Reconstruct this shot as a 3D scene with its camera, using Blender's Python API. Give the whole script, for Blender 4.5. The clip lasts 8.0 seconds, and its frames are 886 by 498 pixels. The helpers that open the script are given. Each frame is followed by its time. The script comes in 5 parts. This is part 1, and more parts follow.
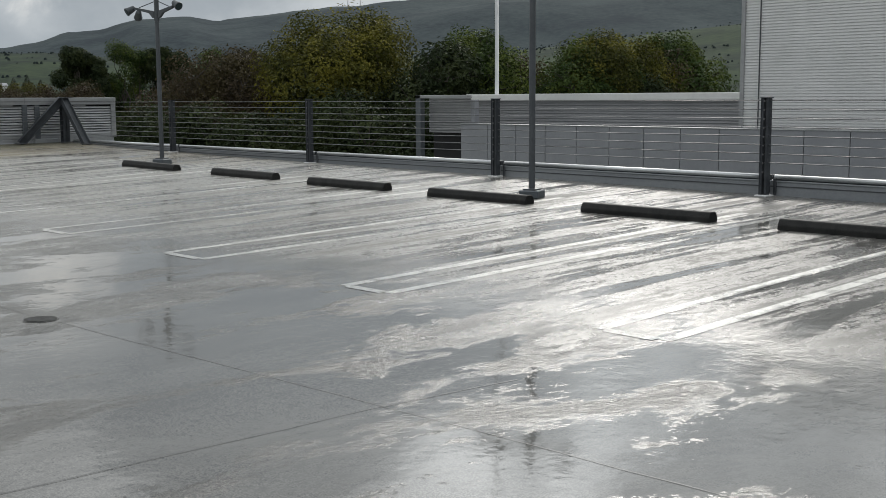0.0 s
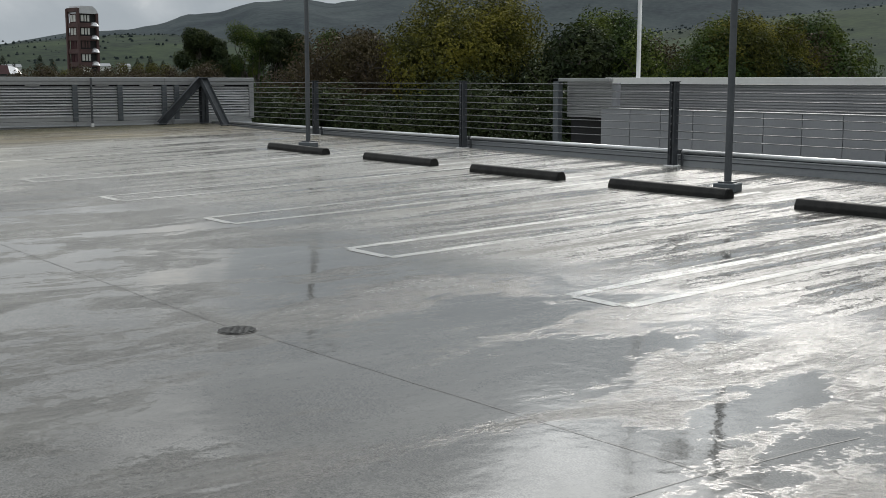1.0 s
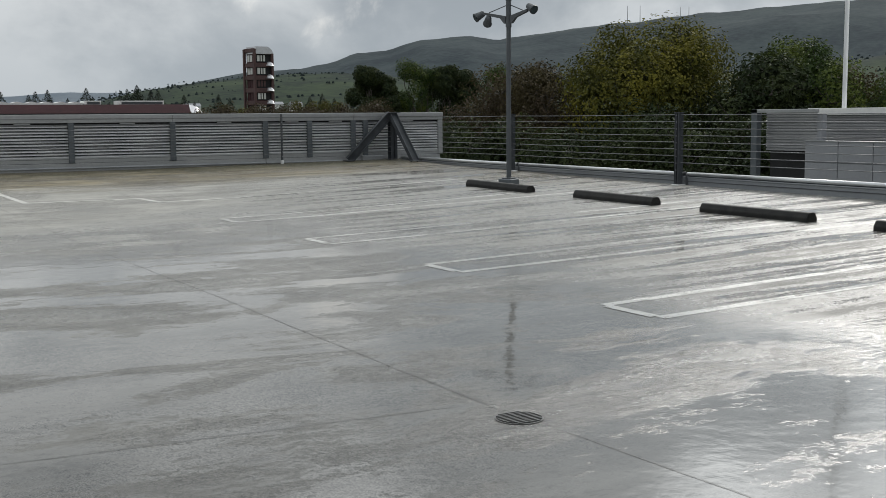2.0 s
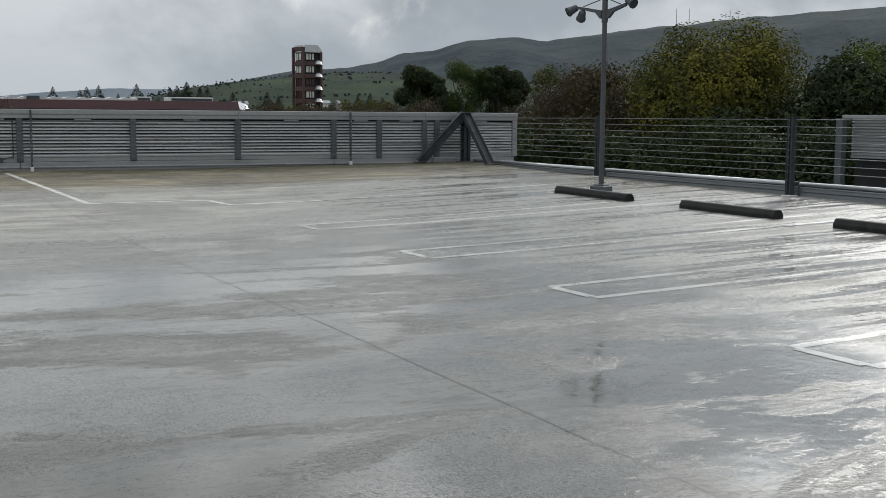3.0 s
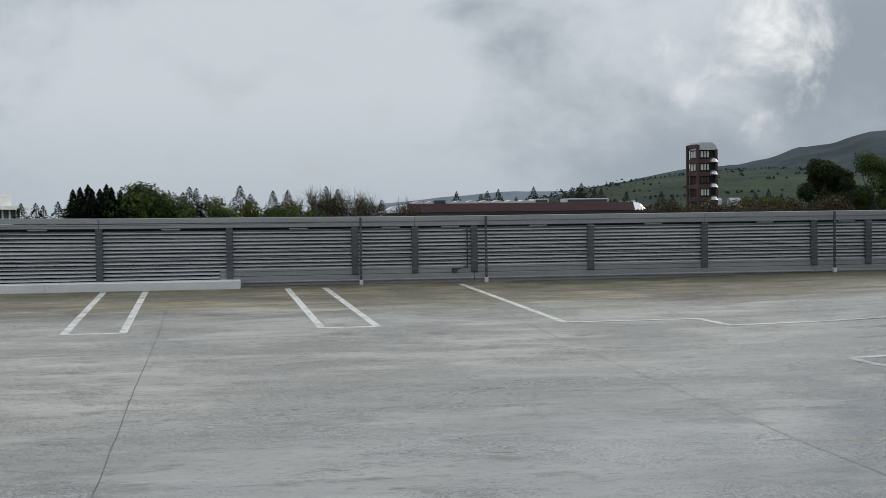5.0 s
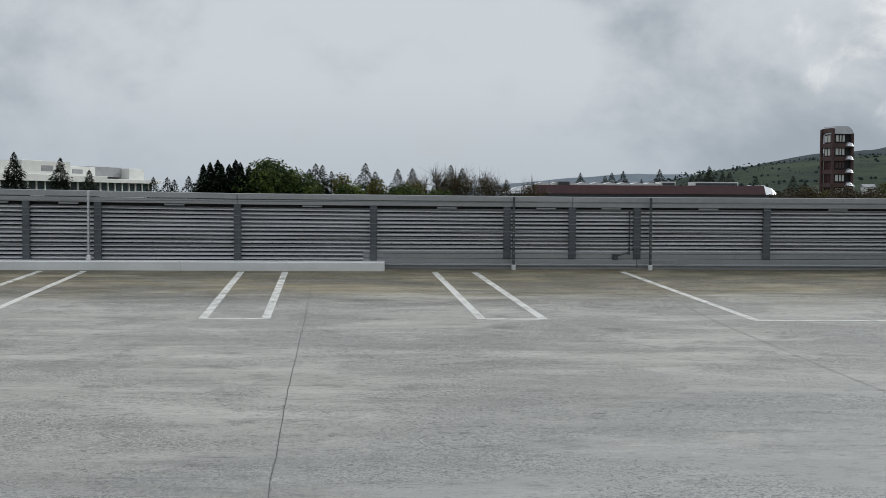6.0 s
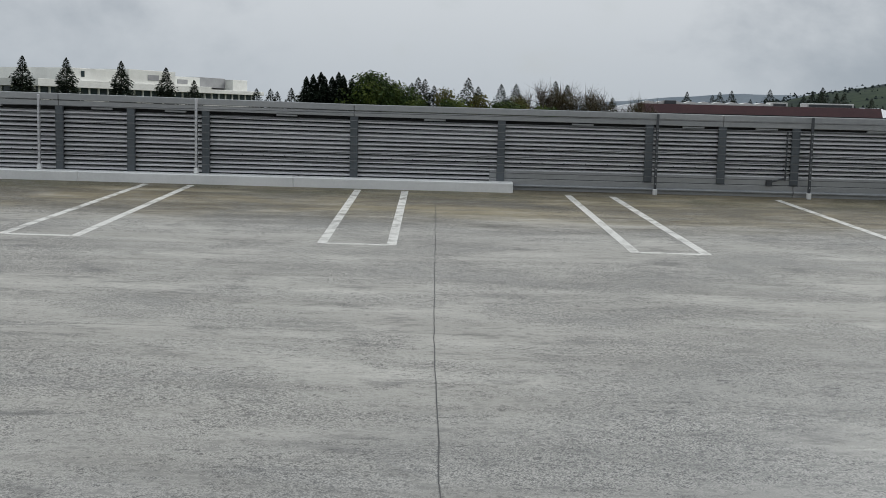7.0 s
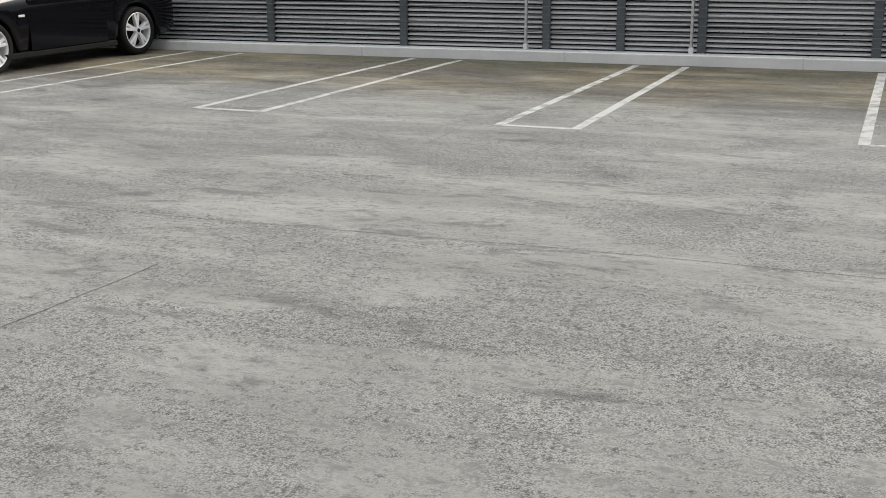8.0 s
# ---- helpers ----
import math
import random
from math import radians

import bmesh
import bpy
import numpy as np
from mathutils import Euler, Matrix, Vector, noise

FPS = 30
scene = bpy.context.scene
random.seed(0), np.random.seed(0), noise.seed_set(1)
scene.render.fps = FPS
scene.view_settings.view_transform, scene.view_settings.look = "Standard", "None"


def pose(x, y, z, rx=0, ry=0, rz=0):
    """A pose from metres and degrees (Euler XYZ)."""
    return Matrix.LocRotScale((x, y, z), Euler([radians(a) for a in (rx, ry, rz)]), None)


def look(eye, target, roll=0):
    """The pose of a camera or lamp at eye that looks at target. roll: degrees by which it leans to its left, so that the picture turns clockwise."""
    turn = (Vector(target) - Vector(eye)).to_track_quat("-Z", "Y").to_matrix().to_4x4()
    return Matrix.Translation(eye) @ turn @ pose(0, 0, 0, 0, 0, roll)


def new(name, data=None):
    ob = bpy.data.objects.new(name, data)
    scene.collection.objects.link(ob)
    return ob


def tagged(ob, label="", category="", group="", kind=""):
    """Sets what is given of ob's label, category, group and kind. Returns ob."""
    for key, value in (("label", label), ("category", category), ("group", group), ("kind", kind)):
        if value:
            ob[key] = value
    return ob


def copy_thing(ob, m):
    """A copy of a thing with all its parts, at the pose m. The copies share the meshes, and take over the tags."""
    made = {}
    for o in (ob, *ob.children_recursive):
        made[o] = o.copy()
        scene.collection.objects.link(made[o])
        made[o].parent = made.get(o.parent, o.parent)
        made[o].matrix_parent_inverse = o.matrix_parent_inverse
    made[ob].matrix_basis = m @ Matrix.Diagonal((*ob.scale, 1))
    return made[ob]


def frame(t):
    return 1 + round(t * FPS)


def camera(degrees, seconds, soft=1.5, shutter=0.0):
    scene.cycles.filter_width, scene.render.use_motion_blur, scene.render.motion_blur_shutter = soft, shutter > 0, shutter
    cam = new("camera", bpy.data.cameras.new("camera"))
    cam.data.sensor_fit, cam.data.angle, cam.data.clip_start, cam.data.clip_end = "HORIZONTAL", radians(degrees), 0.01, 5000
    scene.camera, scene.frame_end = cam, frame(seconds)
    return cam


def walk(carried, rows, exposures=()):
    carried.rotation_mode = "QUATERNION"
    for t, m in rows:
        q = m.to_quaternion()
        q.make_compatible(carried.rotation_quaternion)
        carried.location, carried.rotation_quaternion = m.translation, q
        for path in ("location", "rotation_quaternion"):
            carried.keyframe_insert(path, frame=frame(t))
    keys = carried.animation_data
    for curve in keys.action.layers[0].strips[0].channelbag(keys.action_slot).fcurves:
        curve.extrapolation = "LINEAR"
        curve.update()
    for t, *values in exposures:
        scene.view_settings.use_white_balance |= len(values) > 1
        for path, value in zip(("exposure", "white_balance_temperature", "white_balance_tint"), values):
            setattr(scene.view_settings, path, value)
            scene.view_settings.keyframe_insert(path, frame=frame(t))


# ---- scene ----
cam = camera(42.05, 8.0, soft=0.7)

PATH = [
    (0, (-0.126, 0.699, 1.463), (-1.480, 1.951, 1.221), -0.31),
    (0.5, (-0.814, 0.754, 1.455), (-2.194, 1.971, 1.183), 0.11),
    (1, (-1.499, 0.838, 1.443), (-2.963, 1.954, 1.175), 0.14),
    (1.5, (-2.225, 0.894, 1.426), (-3.792, 1.868, 1.192), -0.26),
    (1.7, (-2.499, 0.933, 1.414), (-4.096, 1.860, 1.195), -0.63),
    (2.8, (-4.093, 1.050, 1.409), (-5.726, 1.916, 1.196), 0.06),
    (3, (-4.355, 1.033, 1.409), (-6.001, 1.873, 1.198), 0.36),
    (3.5, (-4.969, 0.988, 1.424), (-6.674, 1.713, 1.255), 0.94),
    (4, (-5.650, 0.861, 1.459), (-7.418, 1.430, 1.356), 0.00),
    (4.5, (-6.398, 0.743, 1.475), (-8.211, 1.152, 1.412), -0.86),
    (5, (-7.242, 0.509, 1.475), (-9.084, 0.765, 1.425), -0.77),
    (6.5, (-9.486, -0.093, 1.459), (-11.341, -0.094, 1.330), 0.74),
    (7, (-10.225, -0.349, 1.439), (-12.070, -0.439, 1.222), 1.40),
    (7.5, (-10.871, -0.774, 1.466), (-12.667, -1.133, 1.143), 1.71),
    (8, (-11.448, -1.280, 1.509), (-13.090, -2.038, 1.078), -0.08),
]
walk(cam, [(t, look(eye, target, roll)) for t, eye, target, roll in PATH],
     ((0, 0.18, 6850, 10), (1.5, 0.18, 6850, 10), (3.2, 0.18, 6700, 10), (4.5, 0.07, 6520, 10), (6.5, 0.10, 6600, 10), (7.2, 0.13, 6720, 11), (8, 0.34, 7000, 13)))

# ---- light ----
SUN = Vector((-0.60, 0.80, 0.54)).normalized()
world = bpy.data.worlds.new("overcast")
scene.world = world
world.use_nodes = True


def nodes_of(tree):
    tree.nodes.clear()

    def add(kind, values=(), **props):
        n = tree.nodes.new(kind)
        for k, v in props.items():
            setattr(n, k, v)
        for k, v in dict(values).items():
            if isinstance(v, bpy.types.NodeSocket):
                tree.links.new(v, n.inputs[k])
            else:
                n.inputs[k].default_value = v
        return n
    return add


def maths(add, op, a, b=0.0, c=0.0):
    return add("ShaderNodeMath", {0: a, 1: b, 2: c}, operation=op).outputs[0]


def blend(add, fac, a, b):
    n = add("ShaderNodeMix", {0: fac, 6: a, 7: b}, data_type="RGBA")
    return n.outputs[2]


def ramp(add, fac, lo, hi, a=0.0, b=1.0):
    return add("ShaderNodeMapRange", {0: fac, 1: lo, 2: hi, 3: a, 4: b}, interpolation_type="SMOOTHSTEP").outputs[0]


def noise_at(add, vec, scale, detail=4.0, rough=0.55, distortion=0.0):
    return add("ShaderNodeTexNoise", {"Vector": vec, "Scale": scale, "Detail": detail, "Roughness": rough, "Distortion": distortion}).outputs[0]


def make_sky():
    add = nodes_of(world.node_tree)
    way = add("ShaderNodeTexCoord").outputs["Generated"]
    sky = add("ShaderNodeTexSky", sky_type="NISHITA", sun_disc=False, sun_elevation=math.asin(SUN.z), sun_rotation=math.atan2(SUN.x, SUN.y))
    blue = add("ShaderNodeVectorMath", {0: sky.outputs[0], 3: 0.06}, operation="SCALE").outputs[0]
    sep = add("ShaderNodeSeparateXYZ", {0: way})
    up = maths(add, "MAXIMUM", sep.outputs[2], 0.0)
    # a cloud deck seen in perspective
    flat = add("ShaderNodeVectorMath", {0: way, 1: (1.0, 1.0, 1.5)}, operation="MULTIPLY").outputs[0]
    big = add("ShaderNodeTexNoise", {"Vector": flat, "Scale": 2.6, "Detail": 8.0, "Roughness": 0.52, "Distortion": 0.15}).outputs[0]
    fine = add("ShaderNodeTexNoise", {"Vector": flat, "Scale": 7.0, "Detail": 8.0, "Roughness": 0.55, "Distortion": 0.2}).outputs[0]
    dot = add("ShaderNodeVectorMath", {0: way, 1: tuple(SUN)}, operation="DOT_PRODUCT").outputs["Value"]
    near_sun = maths(add, "MULTIPLY", maths(add, "POWER", maths(add, "MAXIMUM", dot, 0.0), 26.0), ramp(add, up, 0.06, 0.34, 0.15, 1.0))
    wide = maths(add, "MULTIPLY", maths(add, "POWER", maths(add, "MAXIMUM", dot, 0.0), 5.0), ramp(add, up, 0.14, 0.42))
    shape = maths(add, "MULTIPLY_ADD", fine, 0.35, maths(add, "MULTIPLY", big, 0.75))
    thick = ramp(add, shape, 0.46, 0.63)
    veil = ramp(add, dot, -0.35, 0.55)
    grey = blend(add, thick, (0.29, 0.335, 0.385, 1), (0.55, 0.595, 0.64, 1))
    even = blend(add, veil, (0.475, 0.52, 0.57, 1), grey)
    low = ramp(add, up, 0.0, 0.12, 1.0, 0.0)
    hazy = blend(add, maths(add, "MULTIPLY", low, 0.6), even, (0.365, 0.42, 0.475, 1))
    patch = ramp(add, maths(add, "MULTIPLY_ADD", fine, 0.5, maths(add, "MULTIPLY", big, 0.5)), 0.45, 0.60, 0.50, 1.5)
    high = ramp(add, up, 0.22, 0.42)
    patch = maths(add, "MULTIPLY", patch, ramp(add, up, 0.55, 0.85, 1.0, 2.0))
    over = maths(add, "MULTIPLY_ADD", high, maths(add, "SUBTRACT", patch, 1.0), 1.0)
    hazy = blend(add, maths(add, "MINIMUM", maths(add, "MULTIPLY", wide, 0.7), 0.6), hazy, (0.55, 0.572, 0.58, 1))
    glow = maths(add, "MULTIPLY_ADD", near_sun, maths(add, "MULTIPLY_ADD", thick, 4.2, 1.5), maths(add, "MULTIPLY_ADD", wide, 1.15, over))
    cloud = add("ShaderNodeVectorMath", {0: hazy, 3: glow}, operation="SCALE").outputs[0]
    # a bright break in the cloud low in the north-west
    hole = add("ShaderNodeVectorMath", {0: way, 1: (-0.909, 0.393, 0.140)}, operation="DOT_PRODUCT").outputs["Value"]
    torn = noise_at(add, way, 15.0, 7.0, 0.6, 0.4)
    lit = ramp(add, maths(add, "MULTIPLY_ADD", torn, 0.014, hole), 1.0046, 1.0098, 0.0, 1.0)
    cloud = blend(add, lit, cloud, (0.93, 0.94, 0.93, 1))
    gap = ramp(add, shape, 0.66, 0.80, 0.0, 0.35)
    out = blend(add, gap, cloud, blue)
    bg = add("ShaderNodeBackground", {"Color": out, "Strength": 1.0})
    add("ShaderNodeOutputWorld", {0: bg.outputs[0]})


make_sky()
sun = new("sun", bpy.data.lights.new("sun", "SUN"))
sun.data.energy, sun.data.angle, sun.data.color = 0.85, radians(13), (1.0, 0.98, 0.95)
sun.matrix_world = look(SUN * 50, (0, 0, 0))


# ---- materials ----
def material(name, build):
    m = bpy.data.materials.new(name)
    m.use_nodes = True
    add = nodes_of(m.node_tree)
    bsdf = build(add)
    add("ShaderNodeOutputMaterial", {0: bsdf.outputs[0]})
    return m


def place(add):
    return add("ShaderNodeNewGeometry").outputs["Position"]


def stretched(add, vec, by):
    return add("ShaderNodeVectorMath", {0: vec, 1: by}, operation="MULTIPLY").outputs[0]


def wet_concrete(add, paint=None):
    pos = place(add)
    sep = add("ShaderNodeSeparateXYZ", {0: pos})
    x, y = sep.outputs[0], sep.outputs[1]
    wob = noise_at(add, pos, 0.5, 5.0, 0.6)
    mottle = noise_at(add, stretched(add, pos, (1.0, 0.6, 1.0)), 0.9, 6.0, 0.6, 0.6)
    streak = noise_at(add, stretched(add, pos, (1.3, 0.42, 1.0)), 0.85, 7.0, 0.62, 0.7)
    streak_y = noise_at(add, stretched(add, pos, (1.6, 0.35, 1.0)), 1.5, 8.0, 0.7, 0.3)
    blotch = noise_at(add, stretched(add, pos, (1.3, 0.55, 1.0)), 2.6, 9.0, 0.74, 0.4)
    combed = noise_at(add, stretched(add, pos, (2.9, 0.24, 1.0)), 1.0, 7.0, 0.66, 0.35)
    clods = noise_at(add, stretched(add, pos, (1.2, 0.6, 1.0)), 13.0, 6.0, 0.72)
    pits = noise_at(add, pos, 46.0, 4.0, 0.72)
    grain = noise_at(add, pos, 115.0, 2.0, 0.65)
    gravel = add("ShaderNodeTexVoronoi", {"Vector": pos, "Scale": 125.0, "Randomness": 1.0}).outputs["Distance"]
    torn = maths(add, "MULTIPLY_ADD", maths(add, "SUBTRACT", clods, 0.5), 0.30, maths(add, "MULTIPLY", maths(add, "SUBTRACT", pits, 0.5), 0.22))
    # where the rain still stands: the low middle of the deck, drying towards the louvred edge
    rise = maths(add, "MAXIMUM", maths(add, "SUBTRACT", y, 5.0), 0.0)
    zone = ramp(add, maths(add, "MULTIPLY_ADD", rise, 0.9, maths(add, "MULTIPLY_ADD", wob, 4.0, maths(add, "MULTIPLY_ADD", y, 0.42, x))), -16.2, -9.5)
    upper = ramp(add, maths(add, "MULTIPLY_ADD", wob, 3.0, y), 6.6, 9.2)
    level = maths(add, "ADD", maths(add, "MULTIPLY_ADD", streak, 0.62, maths(add, "MULTIPLY", wob, 0.38)), maths(add, "MULTIPLY", torn, 0.55))
    pool = maths(add, "MULTIPLY", ramp(add, level, 0.385, 0.495), maths(add, "SUBTRACT", 1.0, upper))
    runs = maths(add, "MULTIPLY", ramp(add, maths(add, "MULTIPLY_ADD", torn, 1.1, combed), 0.505, 0.575), upper)
    puddle = maths(add, "MULTIPLY", maths(add, "MAXIMUM", pool, runs), zone)
    # thin wet film over the rough finish, broken by drier combed streaks higher up
    bare = maths(add, "MULTIPLY", ramp(add, maths(add, "MULTIPLY_ADD", torn, 1.5, combed), 0.39, 0.455, 1.0, 0.0), upper)
    film = maths(add, "MULTIPLY", zone, maths(add, "SUBTRACT", 1.0, bare))
    seep = maths(add, "MULTIPLY", ramp(add, mottle, 0.52, 0.66), 0.55)
    damp = maths(add, "MAXIMUM", maths(add, "MULTIPLY", zone, 0.85), maths(add, "MAXIMUM", seep, ramp(add, blotch, 0.54, 0.66, 0.0, 0.60)))
    # brown silt along the louvred edge and in the corner
    silt = ramp(add, maths(add, "MULTIPLY_ADD", streak_y, 2.6, x), -22.7, -20.9, 1.0, 0.0)
    silt2 = ramp(add, maths(add, "MULTIPLY_ADD", streak_y, 2.0, maths(add, "MULTIPLY", y, -1.0)), -10.6, -9.8, 1.0, 0.0)
    silt = maths(add, "MAXIMUM", silt, maths(add, "MULTIPLY", silt2, ramp(add, x, -20.0, -16.0, 1.0, 0.0)))
    silt = maths(add, "MULTIPLY", silt, ramp(add, blotch, 0.30, 0.55, 0.55, 1.0))
    # bare concrete: pale trowelled laitance, open gritty patches and dark stains
    tone = maths(add, "MULTIPLY_ADD", streak_y, 0.55, maths(add, "MULTIPLY", mottle, 0.45))
    col = blend(add, ramp(add, tone, 0.38, 0.62), (0.36, 0.348, 0.315, 1), (0.54, 0.524, 0.478, 1))
    col = blend(add, ramp(add, blotch, 0.54, 0.67, 0.0, 0.56), col, (0.13, 0.124, 0.113, 1))
    col = blend(add, silt, col, blend(add, ramp(add, streak_y, 0.35, 0.65), (0.13, 0.108, 0.066, 1), (0.31, 0.265, 0.172, 1)))
    moss = maths(add, "MULTIPLY", ramp(add, maths(add, "MULTIPLY_ADD", blotch, 2.5, x), -24.6, -23.6, 1.0, 0.0), ramp(add, mottle, 0.44, 0.58, 0.0, 0.6))
    col = blend(add, moss, col, (0.15, 0.14, 0.045, 1))
    open_grit = ramp(add, maths(add, "MULTIPLY_ADD", clods, 0.35, maths(add, "MULTIPLY", mottle, 0.75)), 0.47, 0.60, 0.12, 1.0)
    col = blend(add, maths(add, "MULTIPLY", open_grit, ramp(add, gravel, 0.36, 0.66, 0.0, 0.66)), col, (0.050, 0.049, 0.046, 1))
    col = blend(add, maths(add, "MULTIPLY", open_grit, ramp(add, pits, 0.38, 0.50, 0.76, 0.0)), col, (0.050, 0.049, 0.046, 1))
    col = blend(add, maths(add, "MULTIPLY", open_grit, ramp(add, grain, 0.54, 0.66, 0.0, 0.50)), col, (0.56, 0.55, 0.52, 1))
    col = blend(add, ramp(add, clods, 0.36, 0.47, 0.45, 0.0), col, (0.09, 0.088, 0.082, 1))
    col = blend(add, maths(add, "MULTIPLY", damp, ramp(add, maths(add, "MULTIPLY_ADD", wob, 5.0, x), -14.0, -1.5, 0.34, 0.90)), col, (0.046, 0.045, 0.043, 1))
    if paint:
        worn = ramp(add, maths(add, "MULTIPLY_ADD", grain, 0.5, noise_at(add, pos, 6.0, 6.0, 0.7)), 0.70, 0.92, 0.06, 0.8)
        worn = maths(add, "MAXIMUM", worn, maths(add, "MULTIPLY_ADD", zone, 0.15, maths(add, "MULTIPLY", puddle, 0.22)))
        col = blend(add, worn, paint, col)
    rough = ramp(add, damp, 0.0, 0.85, 0.60, 0.30)
    rough = maths(add, "MULTIPLY_ADD", maths(add, "SUBTRACT", clods, 0.5), 0.60, rough)
    rough = maths(add, "MULTIPLY_ADD", bare, 0.30, rough)
    rough = maths(add, "MINIMUM", maths(add, "MAXIMUM", rough, 0.16), 0.80)
    rough = maths(add, "MULTIPLY", rough, ramp(add, puddle, 0.0, 1.0, 1.0, 0.14))
    sheen = maths(add, "MULTIPLY_ADD", film, 0.25, 0.25)
    ripple = noise_at(add, stretched(add, pos, (1.0, 0.7, 1.0)), 4.5, 2.0, 0.5)
    rip2 = noise_at(add, pos, 16.0, 2.0, 0.5)
    dry = maths(add, "SUBTRACT", 1.0, puddle)
    h = maths(add, "MULTIPLY_ADD", pits, maths(add, "MULTIPLY_ADD", dry, 0.0062, 0.00018), maths(add, "MULTIPLY", ripple, 0.0024))
    h = maths(add, "MULTIPLY_ADD", rip2, maths(add, "MULTIPLY_ADD", dry, 0.0012, 0.0009), h)
    h = maths(add, "MULTIPLY_ADD", clods, maths(add, "MULTIPLY", dry, 0.0060), h)
    bump = add("ShaderNodeBump", {"Strength": 0.8, "Distance": 1.0, "Height": h}).outputs[0]
    return add("ShaderNodeBsdfPrincipled", {"Base Color": col, "Roughness": rough, "Specular IOR Level": sheen, "IOR": 1.38, "Normal": bump})


def plain(name, a, b, rough, metal=0.0, scale=3.0, relief=0.0, streak=(1, 1, 1), spread=0.12, each=0.0, gloss=0.5):
    def build(add):
        pos = place(add)
        n1 = noise_at(add, stretched(add, pos, streak), scale, 5.0, 0.6)
        n2 = noise_at(add, pos, scale * 14.0, 3.0, 0.6)
        f = maths(add, "MULTIPLY_ADD", n2, 0.35, maths(add, "MULTIPLY", n1, 0.75))
        f = ramp(add, f, 0.35, 0.75)
        if each:
            r = add("ShaderNodeObjectInfo").outputs["Random"]
            f = maths(add, "MULTIPLY_ADD", maths(add, "SUBTRACT", r, 0.5), each, f)
        col = blend(add, f, (*a, 1), (*b, 1))
        rr = maths(add, "MULTIPLY_ADD", n1, spread, rough - spread / 2)
        vals = {"Base Color": col, "Roughness": rr, "Metallic": metal, "Specular IOR Level": gloss}
        if relief:
            vals["Normal"] = add("ShaderNodeBump", {"Strength": 0.6, "Distance": 1.0, "Height": maths(add, "MULTIPLY", n2, relief)}).outputs[0]
        return add("ShaderNodeBsdfPrincipled", vals)
    return material(name, build)


def leaves(name, a, b, c):
    def build(add):
        r = add("ShaderNodeNewGeometry").outputs["Random Per Island"]
        big = noise_at(add, place(add), 0.55, 3.0)
        col = blend(add, r, (*a, 1), (*b, 1))
        col = blend(add, ramp(add, big, 0.42, 0.66), col, (*c, 1))
        face = add("ShaderNodeBsdfPrincipled", {"Base Color": col, "Roughness": 0.6, "Specular IOR Level": 0.12})
        lit = add("ShaderNodeBsdfTranslucent", {"Color": blend(add, 0.20, col, (0.16, 0.19, 0.03, 1))})
        return add("ShaderNodeMixShader", {0: 0.13, 1: face.outputs[0], 2: lit.outputs[0]})
    return material(name, build)


M_FLOOR = material("wet_concrete", wet_concrete)
M_PAINT = material("worn_white_paint", lambda add: wet_concrete(add, (0.70, 0.69, 0.65, 1)))
M_JOINT = plain("joint_sealant", (0.016, 0.016, 0.016), (0.070, 0.067, 0.062), 0.5, scale=0.9)
M_LOUVER = plain("galvanised_louver", (0.60, 0.60, 0.61), (0.74, 0.74, 0.745), 0.40, 0.3, scale=1.6, streak=(1, 0.5, 3), each=0.25)
M_STEEL = plain("painted_steel", (0.30, 0.315, 0.33), (0.40, 0.41, 0.42), 0.45, 0.25, scale=2.5)
M_CAP = plain("grey_cap", (0.31, 0.318, 0.32), (0.40, 0.405, 0.405), 0.42, 0.3, scale=1.1, streak=(1, 0.4, 4))
M_GREY = plain("upright_paint", (0.085, 0.098, 0.108), (0.125, 0.14, 0.152), 0.5, 0.1, scale=3.0)
M_DARK = plain("dark_steel", (0.055, 0.06, 0.066), (0.10, 0.105, 0.11), 0.4, 0.3, scale=5.0)
M_FENCE = plain("weathered_post", (0.034, 0.038, 0.043), (0.070, 0.076, 0.083), 0.55, 0.0, scale=6.0, gloss=0.25)
M_CABLE = plain("steel_cable", (0.11, 0.115, 0.12), (0.17, 0.175, 0.18), 0.45, 0.2, scale=6.0)
M_UPSTAND = plain("coated_upstand", (0.23, 0.245, 0.26), (0.31, 0.325, 0.335), 0.38, 0.25, scale=1.3, streak=(0.4, 1, 3))
M_TUBE = plain("bright_tube", (0.60, 0.61, 0.62), (0.72, 0.73, 0.73), 0.3, 0.8, scale=2.0)
M_RUBBER = plain("recycled_rubber", (0.012, 0.012, 0.0115), (0.034, 0.033, 0.031), 0.62, scale=7.0, relief=0.004, gloss=0.2)
M_KERB = plain("white_kerb_paint", (0.78, 0.78, 0.77), (0.88, 0.88, 0.87), 0.55, scale=2.2, relief=0.002)
M_SHOE = plain("white_shoe", (0.70, 0.70, 0.69), (0.82, 0.82, 0.80), 0.5, scale=5.0)
M_IRON = plain("cast_iron", (0.065, 0.065, 0.063), (0.15, 0.148, 0.14), 0.38, 0.3, scale=20.0)
M_POLE = plain("pole_paint", (0.070, 0.078, 0.084), (0.10, 0.108, 0.115), 0.5, 0.0, scale=2.0, gloss=0.3)
M_WHITE = plain("white_enamel", (0.74, 0.75, 0.76), (0.84, 0.845, 0.85), 0.4, scale=0.8)
M_CORR = plain("corrugated_sheet", (0.74, 0.74, 0.725), (0.83, 0.825, 0.81), 0.4, 0.1, scale=0.7)
M_SCREEN = plain("grey_screen_sheet", (0.29, 0.292, 0.30), (0.37, 0.37, 0.375), 0.45, 0.2, scale=0.7)
